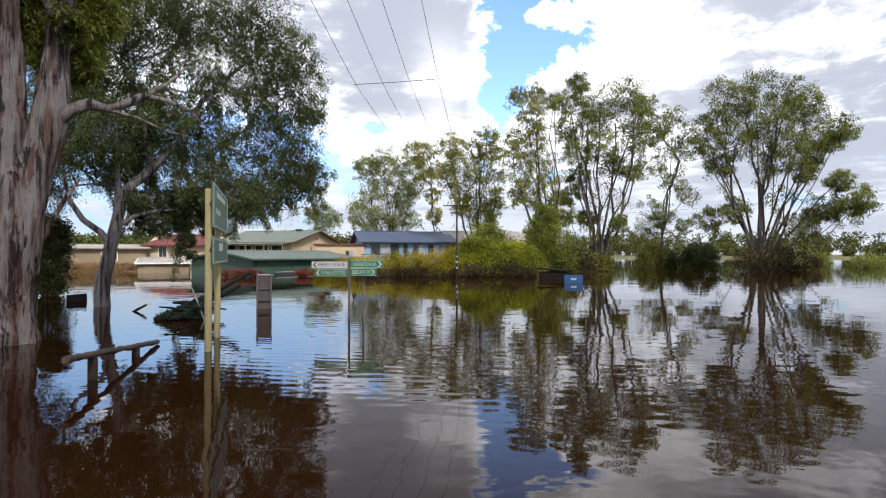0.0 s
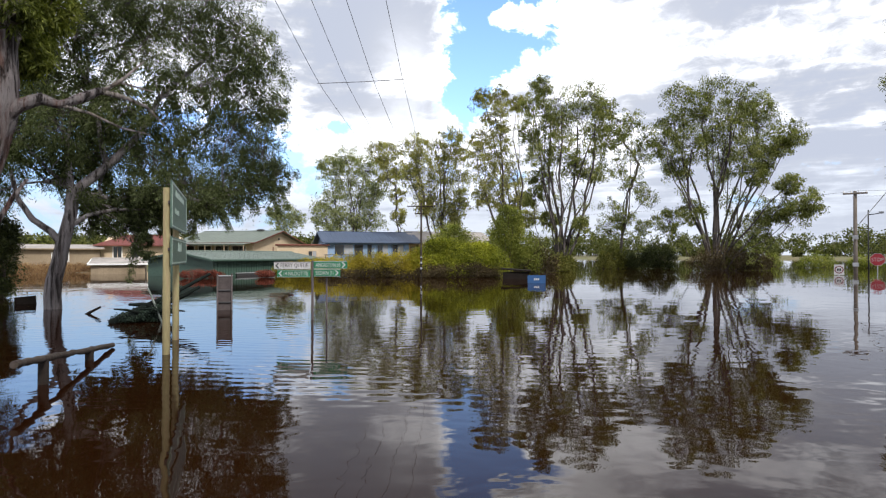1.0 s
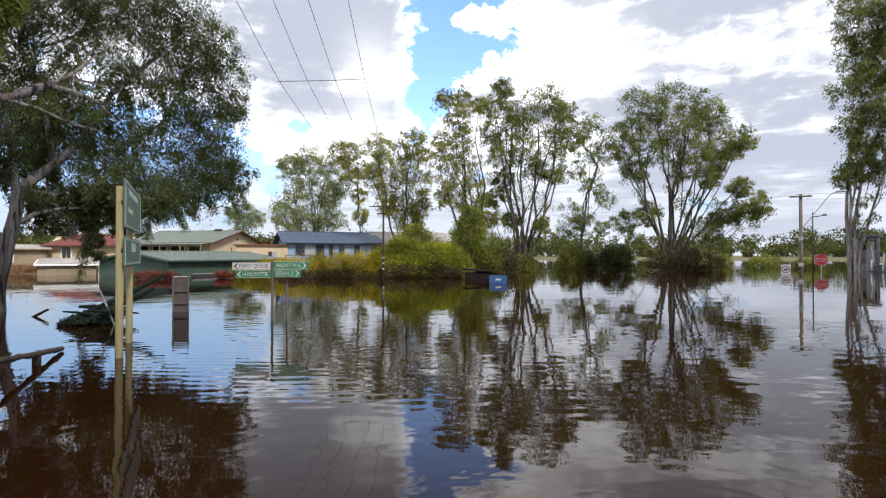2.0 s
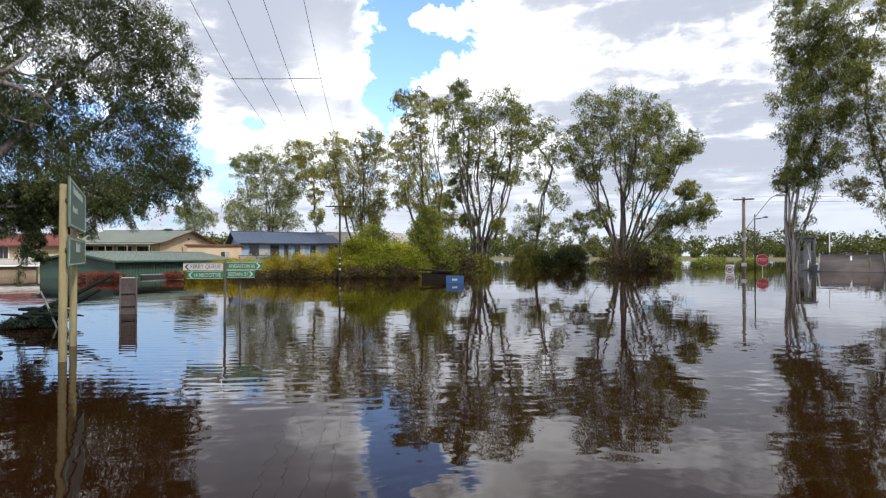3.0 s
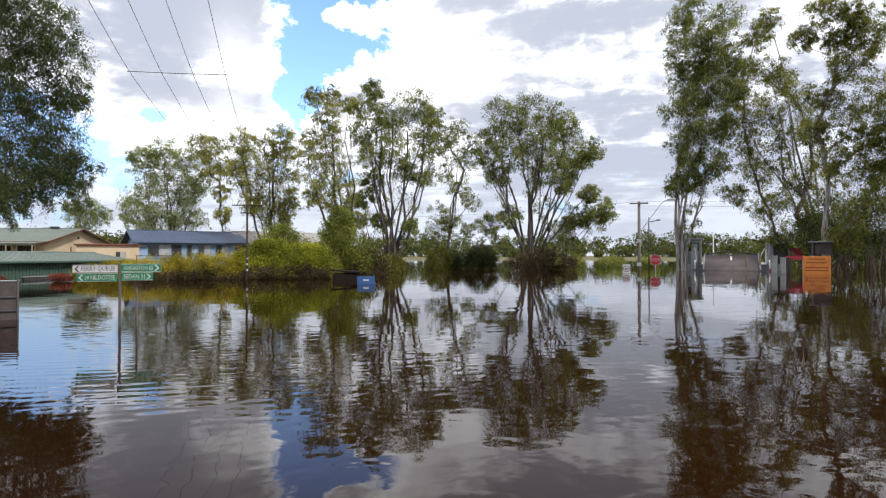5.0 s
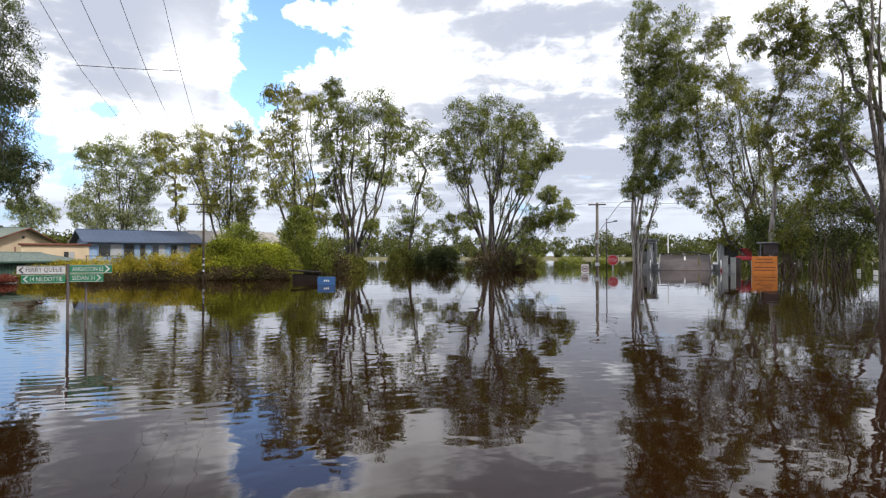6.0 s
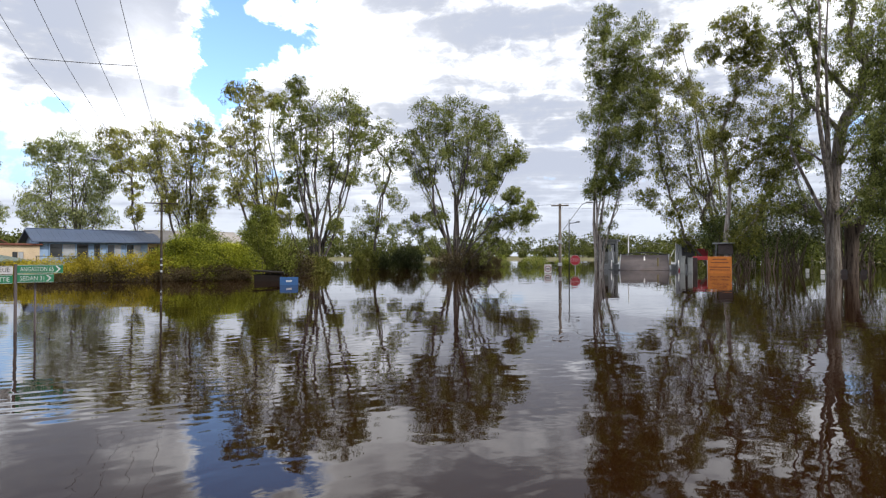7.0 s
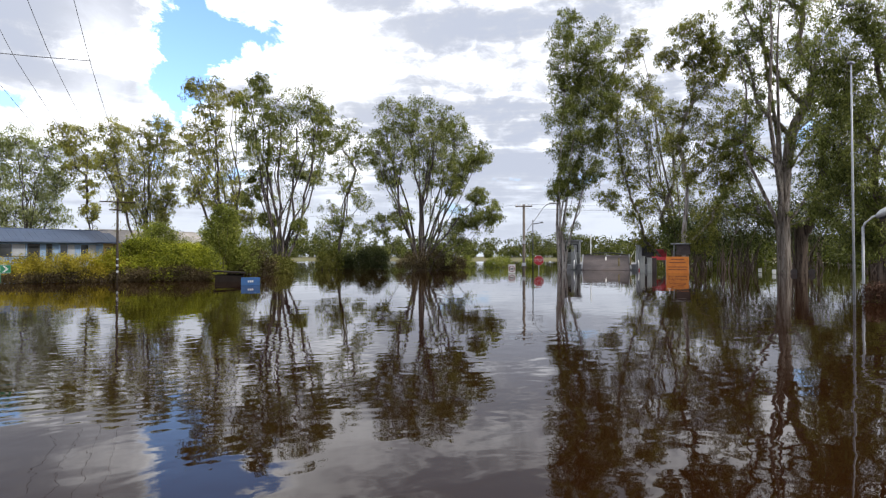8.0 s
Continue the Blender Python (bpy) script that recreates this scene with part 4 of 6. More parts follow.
gum_tree("gum_tree", (40.19, 29.31), -53.2, [(-0.3, 0.6, 19.3, 1.09), (1.0, -0.7, 19.1, 1.06), (1.6, -0.3, 18.0, 0.73), (0.6, 0.6, 17.0, 0.69), (2.0, 0.5, 16.9, 1.08), (-1.4, 1.3, 17.6, 0.75), (3.2, 0.0, 16.3, 0.98), (1.5, -1.2, 14.4, 1.14), (3.2, 1.6, 13.2, 1.21), (1.5, 0.9, 11.4, 1.24), (0.7, -0.9, 8.4, 1.2), (2.7, 1.1, 6.8, 1.25), (1.9, 0.0, 4.5, 1.22), (1.0, -1.5, 2.5, 0.95), (3.4, -0.3, 9.7, 0.97), (4.0, -0.4, 11.5, 1.06), (4.7, 1.3, 9.0, 1.1), (3.2, -0.6, 7.9, 0.96), (-0.1, -0.2, 12.6, 0.87), (2.3, -0.2, 9.3, 0.97), (-0.6, -0.3, 10.4, 0.87)],
         0.29, [(0, 0, -1), (-0.2, 0, 3.0), (0.1, 0, 7.0)], "tall river gum with a straight pale trunk", GUM_BARK, LEAF_OLIVE, 20, reach=0.5, bunches=34, per=46, bunch=0.15, swell=0.98, fill=5)
gum_tree("gum_tree", (42.13, 22.64), -61.0, [(-2.7, -0.4, 20.0, 1.02), (-1.5, 1.3, 19.6, 1.06), (-0.2, -0.6, 20.2, 1.11), (1.2, -0.2, 18.7, 1.03), (-3.1, -0.2, 17.3, 1.12), (-1.3, -0.3, 16.8, 1.12), (0.8, -0.7, 16.2, 1.11), (2.3, 0.2, 16.8, 1.03), (-2.1, 0.9, 15.3, 1.14), (-0.3, 0.5, 14.5, 1.04), (1.8, -0.8, 14.2, 1.11), (-1.5, -0.9, 12.2, 1.01), (1.3, 0.1, 12.2, 1.17), (2.8, -0.6, 12.9, 1.02), (-2.8, -0.5, 10.1, 1.11), (1.7, -1.4, 9.7, 1.14), (-2.5, 1.6, 7.8, 1.16), (2.3, 0.7, 7.8, 1.19), (-3.2, -0.8, 5.4, 1.01), (-1.7, 0.7, 4.7, 1.05), (2.3, 1.1, 4.9, 1.05), (-0.9, -1.8, 21.5, 1.17), (1.2, -0.4, 21.2, 1.21)],
         0.5, [(0, 0, -1), (-0.1, 0, 3.4), (0.1, 0, 7.2)], "massive river gum with a thick pale trunk in the flood", GUM_GREY, LEAF_FAR, 21, fan=4, reach=0.7, taper=0.3, bunches=26, per=44, bunch=0.15, swell=0.95, fill=5)
gum_tree("gum_tree", (37.14, 14.61), -67.6, [(-2.6, 0.5, 8.5, 1.1), (-1.8, 0.3, 7.2, 1.0), (-2.8, 0.6, 6.2, 1.0), (-1.6, 0.4, 5.0, 0.9), (-2.6, 0.5, 4.3, 0.9), (-1.5, 0.2, 10.0, 1.0), (-2.5, 0.5, 10.8, 1.1), (-2.8, 0.5, 12.8, 1.1), (-1.5, -0.2, 15.1, 1.01), (-0.5, 0.3, 14.4, 1.02), (0.5, -0.1, 14.3, 1.09), (-0.2, -0.1, 12.3, 1.01), (-1.5, -0.0, 12.2, 0.86), (-0.5, 0.8, 10.7, 1.04), (0.5, 0.9, 9.2, 1.12), (-0.9, -0.2, 8.6, 0.97), (-0.2, -0.4, 6.9, 1.0), (-1.6, 1.0, 6.3, 1.0), (-0.3, -0.4, 4.8, 1.0), (-1.2, -0.2, 2.9, 0.93), (0.6, 0.0, 2.9, 1.17), (-0.2, 0.2, 2.0, 0.94), (-0.7, 0.4, 17.0, 1.18), (1.1, 0.2, 17.0, 1.33), (1.5, -0.4, 11.9, 1.31), (1.7, 0.2, 6.5, 1.33), (1.0, 0.1, 5.0, 1.1)],
         0.29, [(0, 0, -1), (0, 0, 3.0), (-0.2, 0, 7.0)], "dark-trunked river gum with a heavy drooping crown", GUM_DARK, LEAF_FAR, 22, reach=0.5, bunches=27, per=46, fill=6)
gum_tree("gum_tree", (-16.98, 83.29), 11.5, [(-0.0, 0.7, 7.4, 1.34), (-1.2, -0.0, 6.1, 1.16), (1.2, -0.5, 6.5, 1.07), (-0.4, -0.4, 4.9, 1.32), (-1.8, 0.6, 7.6, 0.75)],
         0.11, [(0, 0, -1), (0, 0, 2.0)], "small gum behind the cream house", GUM_GREY, LEAF_HAZE_PALE, 23, reach=0.5, bunches=22, per=35, leaf_size=(0.32, 0.085))
CROWN_LOW = [(-0.5, -0.2, 3.8, 0.6), (0.2, -0.7, 4.0, 0.66), (1.1, -0.2, 3.6, 0.6), (-0.3, 0.0, 2.9, 0.55), (0.8, 0.4, 5.0, 0.62), (1.8, -0.3, 6.0, 0.67), (2.8, 0.2, 6.9, 0.74), (4.0, 0.3, 7.3, 0.74), (4.4, -0.2, 6.7, 0.57), (3.2, -0.1, 5.8, 0.73), (4.4, 0.6, 5.5, 0.71), (5.2, 0.6, 5.4, 0.44), (2.5, 0.3, 4.7, 0.7), (3.7, 0.1, 4.2, 0.74), (4.8, 0.4, 4.1, 0.62), (5.1, -0.0, 3.4, 0.39), (2.0, -0.0, 3.5, 0.64), (2.7, -0.3, 2.9, 0.67), (3.8, 0.0, 3.0, 0.64), (4.5, -0.0, 3.0, 0.43)]
CROWN_HIGH = [(1.7, 0.7, 2.3, 0.57), (2.7, -0.1, 2.1, 0.55), (1.3, 0.4, 7.2, 0.75), (0.4, 0.4, 6.1, 0.7), (0.5, -0.1, 6.8, 0.68), (2.1, 0.4, 7.5, 0.7), (3.2, -0.7, 7.9, 0.7), (2.3, 0.0, 1.9, 0.37), (0.8, 0.3, 2.9, 0.46), (1.4, -0.7, 4.7, 0.52), (3.2, -0.4, 2.3, 0.45), (-0.7, 0.3, 4.5, 0.62), (1.9, -0.3, 8.0, 0.74), (0.8, -0.1, 7.8, 0.76), (3.6, -0.2, 8.6, 0.68), (-0.6, 0.2, 5.4, 0.69), (0.0, 0.1, 5.1, 0.61)]
CROWN_TOP = [(1.4, 2.6, 5.2, 0.6), (2.0, 2.6, 4.7, 0.55), (0.9, 2.8, 4.6, 0.5), (2.8, 2.5, 6.0, 0.6), (-0.8, 1.2, 7.9, 0.8), (-1.6, 1.4, 6.6, 0.8), (-0.4, 1.5, 8.8, 0.8)]
CROWN_HANGING = [(1.7, 0.0, 2.3, 0.25), (1.8, 0.05, 1.92, 0.2), (1.86, 0.0, 1.58, 0.15), (1.92, 0.0, 1.28, 0.1), (1.5, 0.1, 2.35, 0.2), (0.75, 0.4, 2.3, 0.16), (0.8, 0.4, 1.9, 0.12), (1.1, 0.3, 2.35, 0.2), (1.15, 0.3, 1.9, 0.12), (2.3, 0.2, 2.2, 0.2), (2.4, 0.2, 1.8, 0.13), (1.45, 0.1, 2.65, 0.3), (1.75, -0.1, 2.75, 0.3), (2.1, 0.0, 2.6, 0.28), (1.6, 0.05, 2.1, 0.2), (1.95, 0.0, 2.15, 0.2), (1.78, 0.0, 1.75, 0.15)]
CROWN_BACK = [(-0.6, 1.9, 3.8, 0.72), (0.1, 1.7, 4.7, 0.71), (1.1, 2.0, 4.3, 0.62), (-0.3, 2.5, 5.3, 0.74), (0.8, 2.1, 6.7, 0.73), (2.1, 2.2, 7.5, 0.78), (3.2, 1.9, 8.1, 0.77), (4.4, 1.5, 7.4, 0.75), (4.2, 1.7, 6.2, 0.71), (5.3, 2.2, 6.5, 0.63), (3.7, 2.0, 5.2, 0.77), (4.8, 1.7, 4.9, 0.71), (2.7, 1.4, 4.0, 0.7), (3.8, 2.0, 3.6, 0.72), (5.1, 1.9, 3.8, 0.61), (2.6, 1.9, 2.8, 0.68), (3.6, 1.9, 2.9, 0.58), (0.7, 2.1, 3.5, 0.52), (-0.5, 2.1, 6.9, 0.78), (-1.5, 2.4, 5.4, 0.79), (-1.5, 2.4, 3.9, 0.7), (-1.4, 2.5, 3.0, 0.64), (1.6, 2.3, 8.7, 0.87)]
CROWN = [(x, y + (1.25 if abs(z - 2.6 - (x - 0.43) * 1.1) < 0.8 and -0.2 < x < 2.8 and y < 0.7 else 0.0), z + (0.2 if z < 2.6 else 0.0), r * (0.68 if z < 2.6 else 1.0))
         for x, y, z, r in CROWN_LOW + CROWN_HIGH + CROWN_BACK + CROWN_TOP if not (-0.6 < x < 1.5 and z < 3.0)]
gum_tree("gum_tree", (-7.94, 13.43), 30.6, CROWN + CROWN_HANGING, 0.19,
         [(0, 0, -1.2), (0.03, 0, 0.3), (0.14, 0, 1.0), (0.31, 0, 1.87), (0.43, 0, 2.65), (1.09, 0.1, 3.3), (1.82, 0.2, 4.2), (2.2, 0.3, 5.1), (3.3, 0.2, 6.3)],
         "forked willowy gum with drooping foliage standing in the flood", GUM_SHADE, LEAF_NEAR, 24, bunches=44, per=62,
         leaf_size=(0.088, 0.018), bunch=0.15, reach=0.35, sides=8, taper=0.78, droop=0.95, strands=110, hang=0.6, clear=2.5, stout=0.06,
         extra_lines=[([(0.24, 0, 1.4), (0.0, 0.03, 1.72), (-0.35, 0.08, 2.0), (-0.62, 0.12, 2.45), (-0.75, 0.2, 3.1)], (0.085, 0.075, 0.065, 0.055, 0.04)),
                      ([(0.33, 0, 2.0), (0.36, 0, 2.7), (0.28, 0.05, 3.6), (0.4, 0.1, 4.6)], (0.10, 0.085, 0.06, 0.03)),
                      ([(0.34, 0, 1.85), (0.7, -0.05, 2.12), (1.2, -0.1, 2.26), (1.9, -0.1, 2.3)], (0.06, 0.05, 0.04, 0.02))])
CROWN_BIG = [(0.4, 0.2, 4.6, 0.4), (0.8, 0.0, 4.5, 0.33), (0.2, 0.1, 4.2, 0.28), (1.0, -0.0, 4.8, 0.29), (0.5, -0.2, 4.0, 0.27), (0.8, -0.1, 4.0, 0.23), (0.1, 0.1, 4.8, 0.35), (0.7, 0.0, 5.3, 0.44), (-0.0, -0.1, 5.4, 0.53), (-0.6, -0.2, 5.0, 0.57), (1.3, 0.0, 5.6, 0.39), (-0.8, -0.0, 4.1, 0.49), (-1.0, -0.0, 5.7, 0.58), (-0.0, -0.0, 6.2, 0.58), (0.8, 0.0, 6.3, 0.49)]


def rugged(lines, sides=28, rough=0.05, scale=2.2, caps=False):
    """Thick stems with fluted, knobbly bark: finely ringed tubes pushed in and out."""
    verts, faces = [], []
    for pts, rads in lines:
        fine_p, fine_r = [], []
        for i in range(len(pts) - 1):
            for k in range(10):
                s = k / 10.0
                fine_p.append(Vector(pts[i]).lerp(Vector(pts[i + 1]), s))
                fine_r.append(rads[i] * (1 - s) + rads[i + 1] * s)
        fine_p.append(Vector(pts[-1]))
        fine_r.append(rads[-1])
        v, f = tube_arrays([(fine_p, fine_r)], sides, caps)
        start = len(verts)
        for j, p in enumerate(v):
            c = fine_p[min(j // sides, len(fine_p) - 1)]
            r = fine_r[min(j // sides, len(fine_r) - 1)]
            d = p - c
            q = Vector((p.x * scale * 1.6, p.y * scale * 1.6, p.z * scale * 0.35))
            k = 1 + min(rough / max(r, 0.01), 0.24) * (noise.noise(q) * 1.3 + 0.5 * noise.noise(q * 2.7) + 0.3 * noise.noise(q * 6.1) - 0.5 * max(0.0, 0.18 - abs(noise.noise(q * 1.7))) * 4)
            verts.append(c + d * k)
        faces += [tuple(i + start for i in q) for q in f]
    return verts, faces


def big_gum():
    rng = np.random.default_rng(31)
    top = thing("gum_tree", pose(-5.98, 8.02, 0, 0, 0, 36.0), "massive old river gum with peeling pink-grey bark", "tree", "river gums")
    stems = [([(-0.16, 0, -1.3), (-0.14, 0, 0.0), (-0.06, 0, 0.7), (0.0, 0, 1.6), (0.0, 0.05, 2.3), (-0.08, 0.1, 3.2), (-0.14, 0.1, 4.4), (-0.2, 0.1, 6.5)],
              [0.70, 0.54, 0.42, 0.37, 0.33, 0.25, 0.22, 0.18]),
             ([(0.10, 0.0, 1.2), (0.17, -0.02, 2.0), (0.30, 0.0, 2.6), (0.46, 0.05, 3.3), (0.50, 0.1, 4.0), (0.62, 0.15, 5.2), (0.8, 0.2, 6.6)],
              [0.24, 0.25, 0.24, 0.21, 0.18, 0.15, 0.11]),
             ([(0.42, 0.0, 3.05), (0.68, -0.05, 3.28), (0.92, -0.08, 3.42), (1.14, -0.1, 3.36), (1.40, -0.12, 3.5), (1.66, -0.1, 3.66)],
              [0.11, 0.085, 0.075, 0.07, 0.065, 0.05]),
             ([(0.26, 0.1, 1.2), (0.44, 0.12, 1.62), (0.62, 0.15, 2.0), (0.8, 0.3, 2.3)], [0.05, 0.04, 0.034, 0.02])]
    v, f = rugged(stems, 56, 0.10, 2.2)
    mesh_object("trunk", v, f, GUM_OLD, top, True)
    twigs = [([(1.64, -0.1, 3.65), (1.95, -0.1, 3.62), (2.3, 0.0, 3.55), (2.6, 0.1, 3.3)], (0.045, 0.035, 0.025, 0.012)),
             ([(1.5, -0.1, 3.55), (1.75, 0.0, 3.72), (2.0, 0.1, 3.95), (2.3, 0.2, 4.3)], (0.04, 0.032, 0.024, 0.012)),
             ([(1.14, -0.1, 3.36), (1.5, -0.2, 3.28), (1.9, -0.3, 3.1), (2.3, -0.3, 3.05)], (0.03, 0.022, 0.016, 0.008)),
             ([(1.66, -0.1, 3.66), (1.9, -0.2, 3.8), (2.35, -0.2, 3.75)], (0.03, 0.02, 0.01))]
    back = [(x * 1.1, y + 0.9, 1.2 + (z - 1.2) * 1.1, r * 1.15) for x, y, z, r in CROWN_BIG]
    back += [(0.62, -0.32, 4.5, 0.2), (0.3, -0.38, 4.9, 0.17), (0.5, -0.34, 5.4, 0.24)]
    limbs, ends = grow(0.12, [(0.8, 0.2, 6.6), (0.9, 0.3, 6.9)], back, rng, 0.3)
    centres, size = [], []
    for p, (x, y, z, r) in ends:
        k = 44 if y > 0 else 16
        got = rng.normal(0, 1, (k, 3))
        got /= np.linalg.norm(got, axis=1, keepdims=True)
        got = got * rng.uniform(0.2, 1.0, (k, 1)) ** 0.5 * r * 1.2 + np.array([x, y, z])
        for c in got[:8]:
            twigs.append(([p, p.lerp(Vector(c), 0.5) + Vector((0, 0, 0.08)), Vector(c)], [0.012, 0.009, 0.005]))
        centres += [tuple(c) for c in got]
        size += [r * 0.26] * len(got)
    v, f = tube_arrays(twigs[:4], 8, False)
    mesh_object("branch", v, f, GUM_GREY, top, True)
    v, f = tube_arrays(limbs + twigs[4:], 6, False)
    mesh_object("limb", v, f, GUM_GREY, top, True)
    leaves("crown", centres, 44, size, 0.12, 0.022, LEAF_LUSH, top, rng)


big_gum()

# hollow dark stump tree beside the massive gum
def stump_tree():
    top = thing("gum_tree", pose(44.4, 22.8, 0, 0, 0, -62.5), "dark hollow gum stump with a live limb in the flood", "tree", "river gums")
    v, f = rugged([([(0, 0, -1.2), (0, 0, 0.0), (0.05, 0, 1.8), (0.0, 0, 3.6)], [0.58, 0.47, 0.42, 0.46]),
                   ([(0.35, 0, 3.0), (0.9, 0, 4.4), (1.3, 0.1, 6.6), (1.5, 0.2, 9.5), (2.1, 0.3, 12.0)], [0.34, 0.28, 0.24, 0.18, 0.1]),
                   ([(0.9, 0, 4.3), (1.9, -0.2, 4.7), (2.9, -0.3, 4.75)], [0.14, 0.1, 0.04])], 16, 0.08, 1.4)
    mesh_object("trunk", v, f, GUM_DARK, top, True)
    rng = np.random.default_rng(77)
    c = [(1.8 + rng.normal() * 1.4, rng.normal() * 1.2, 10.5 + rng.normal() * 2.2) for k in range(90)]
    leaves("crown", c, 40, 0.4, 0.26, 0.055, LEAF_FAR, top, rng)


stump_tree()


# ---------------------------------------------------------------- shrubs and undergrowth
shrub("hedge", (-2.9, 32.6), "yellow-green clipped hedge at the water's edge",
      [(-3.9, 1.6, 0.30, 1.0, 0.8, 0.42), (-2.6, 0.9, 0.38, 1.2, 0.9, 0.58), (-1.4, 0.4, 0.40, 1.2, 0.9, 0.74), (0.0, 0.1, 0.42, 1.2, 0.9, 0.80), (1.2, 0.0, 0.5, 1.2, 1.0, 0.78), (2.4, -0.2, 0.52, 1.2, 1.0, 0.84), (3.4, -0.4, 0.6, 0.9, 0.9, 0.85)],
      LEAF_HEDGE, 41, 46, 170, (0.085, 0.04), category="hedge")
shrub("understorey", (-0.6, 31.7), "brown leafless understorey along the foot of the hedge",
      [(-3.4 + 1.1 * k, 0.35 - 0.1 * k, 0.10, 0.9, 0.4, 0.34) for k in range(8)], LEAF_BROWN, 49, 60, 110, (0.08, 0.035), spread=0.2)
shrub("shrub", (2.4, 32.2), "large lime-green rounded shrub standing in the flood",
      [(-1.2, 0, 0.8, 1.1, 1.0, 0.95), (0.0, 0.2, 0.95, 1.2, 1.1, 1.05), (1.3, 0.0, 0.85, 1.2, 1.0, 0.95), (2.3, -0.2, 0.6, 0.95, 0.9, 0.85), (0.6, -0.5, 0.5, 1.3, 0.8, 0.7), (-0.6, 0.1, 1.75, 0.7, 0.6, 0.35), (1.7, 0.1, 1.55, 0.8, 0.6, 0.3)],
      LEAF_LIME, 42, 50, 180, (0.09, 0.042), group="shrubs by the water")
shrub("understorey", (3.2, 31.4), "brown twiggy lower growth of the lime shrub",
      [(-1.9, 0, 0.2, 0.9, 0.5, 0.42), (-0.8, 0, 0.22, 0.9, 0.5, 0.55), (0.2, -0.1, 0.25, 1.0, 0.5, 0.6), (1.2, 0, 0.2, 0.9, 0.5, 0.4)], LEAF_BROWN, 50, 60, 130, (0.08, 0.035), spread=0.2)
shrub("shrub", (2.9, 37.0), "dark green bushy shrub behind the hedge", [(0, 0, 2.3, 1.1, 0.9, 0.85), (-0.6, 0.2, 1.5, 1.1, 0.9, 1.0), (0.8, 0, 1.5, 1.1, 0.9, 1.1)], LEAF_BUSH, 43, 44, 130, (0.11, 0.045), group="shrubs by the water")
shrub("small_tree", (6.9, 39.5), "dense young green gum behind the shrubs", [(0, 0, 2.9, 1.3, 0.9, 1.0), (-0.5, 0, 2.0, 1.2, 1.0, 1.2), (0.7, 0.2, 1.7, 1.5, 1.0, 1.3), (0.1, 0, 3.8, 0.9, 0.7, 0.8), (1.4, 0, 1.0, 1.2, 0.9, 0.9)], LEAF_BUSH, 44, 44, 130, (0.13, 0.045), category="tree", hang=0.4)
shrub("bottlebrush", (-11.0, 30.6), "low shrub with rusty red flowers by the shed", [(0, 0, 0.22, 0.75, 0.5, 0.22), (0.9, 0.2, 0.18, 0.5, 0.4, 0.18)], LEAF_RED, 45, 30, 70, (0.08, 0.035), group="red flowering shrubs")
shrub("bottlebrush", (-7.6, 31.6), "small rusty red flowering shrub by the hedge", [(0, 0, 0.2, 0.5, 0.4, 0.2)], LEAF_RED, 46, 30, 60, (0.08, 0.035), group="red flowering shrubs")
shrub("shrub", (-11.35, 16.7), "dark leafy shrub behind the old gum", [(0, 0, 1.0, 0.5, 0.6, 1.1), (-0.3, 0, 0.3, 0.5, 0.5, 0.6), (0.1, 0, 1.7, 0.4, 0.4, 0.6)], LEAF_DARK, 47, 40, 140, (0.10, 0.035))
for i, (x, y, w, hgt, leaf, per, label) in enumerate((
        (22.3, 50.5, 1.5, 2.4, LEAF_DARK, 40, "dark dense undergrowth bush in the flood"),
        (20.0, 52.0, 0.9, 1.6, LEAF_DARK, 30, "dark bush at the foot of a gum"),
        (17.9, 50.0, 1.0, 2.2, LEAF_OLIVE, 26, "olive bush standing in the flood"),
        (11.3, 42.0, 0.9, 1.4, LEAF_OLIVE, 24, "scrubby olive bush at the foot of the gum"),
        (24.2, 43.4, 2.1, 2.1, LEAF_BROWN, 24, "brown dead scrub at the foot of the broad gum"),
        (27.0, 44.5, 1.7, 1.7, LEAF_BROWN, 22, "brown dead scrub beside the broad gum"),
        (8.8, 40.0, 1.5, 2.0, LEAF_BROWN, 22, "dry grey-brown scrub at the water's edge"),
        (39.0, 53.0, 1.5, 1.5, LEAF_BUSH, 14, "yellow-green bush standing in the flood"),
        (43.0, 52.0, 1.3, 1.3, LEAF_BUSH, 14, "yellow-green bush standing in the flood"),
        (36.3, 57.0, 1.6, 1.6, LEAF_BUSH, 14, "bright bush on the drowned flats"))):
    shrub("bush", (x, y), label, [(0, 0, hgt * 0.4, w, w * 0.8, hgt * 0.6), (w * 0.5, 0, hgt * 0.3, w * 0.7, w * 0.6, hgt * 0.5), (-w * 0.6, 0, hgt * 0.25, w * 0.6, w * 0.6, hgt * 0.4)],
          leaf, 60 + i, per, 90, (0.17, 0.055), group="flooded bushes")
for i, (x, y, w, hgt) in enumerate(((46.0, 33.0, 3.0, 5.5), (52.0, 32.5, 4.0, 7.0), (57.0, 29.0, 4.0, 7.5), (52.5, 20.5, 3.5, 7.0), (57.0, 22.5, 4.0, 6.0), (54.0, 15.0, 4.0, 5.5), (47.0, 12.0, 3.5, 5.0), (52.0, 8.0, 4.0, 6.0))):
    shrub("thicket", (x, y), "dark tangled thicket of saplings in the flood", [(0, 0, hgt * 0.72, w, w * 0.7, hgt * 0.40), (w * 0.5, 0.3, hgt * 0.6, w * 0.7, w * 0.6, hgt * 0.34), (-w * 0.6, 0, hgt * 0.58, w * 0.6, w * 0.6, hgt * 0.3)],
          LEAF_DARK if i % 3 else LEAF_NEAR, 80 + i, 34, 80, (0.27, 0.07), group="thickets behind the ferry landing", hang=0.5, spread=0.22, stalks=11, stout=1.6)


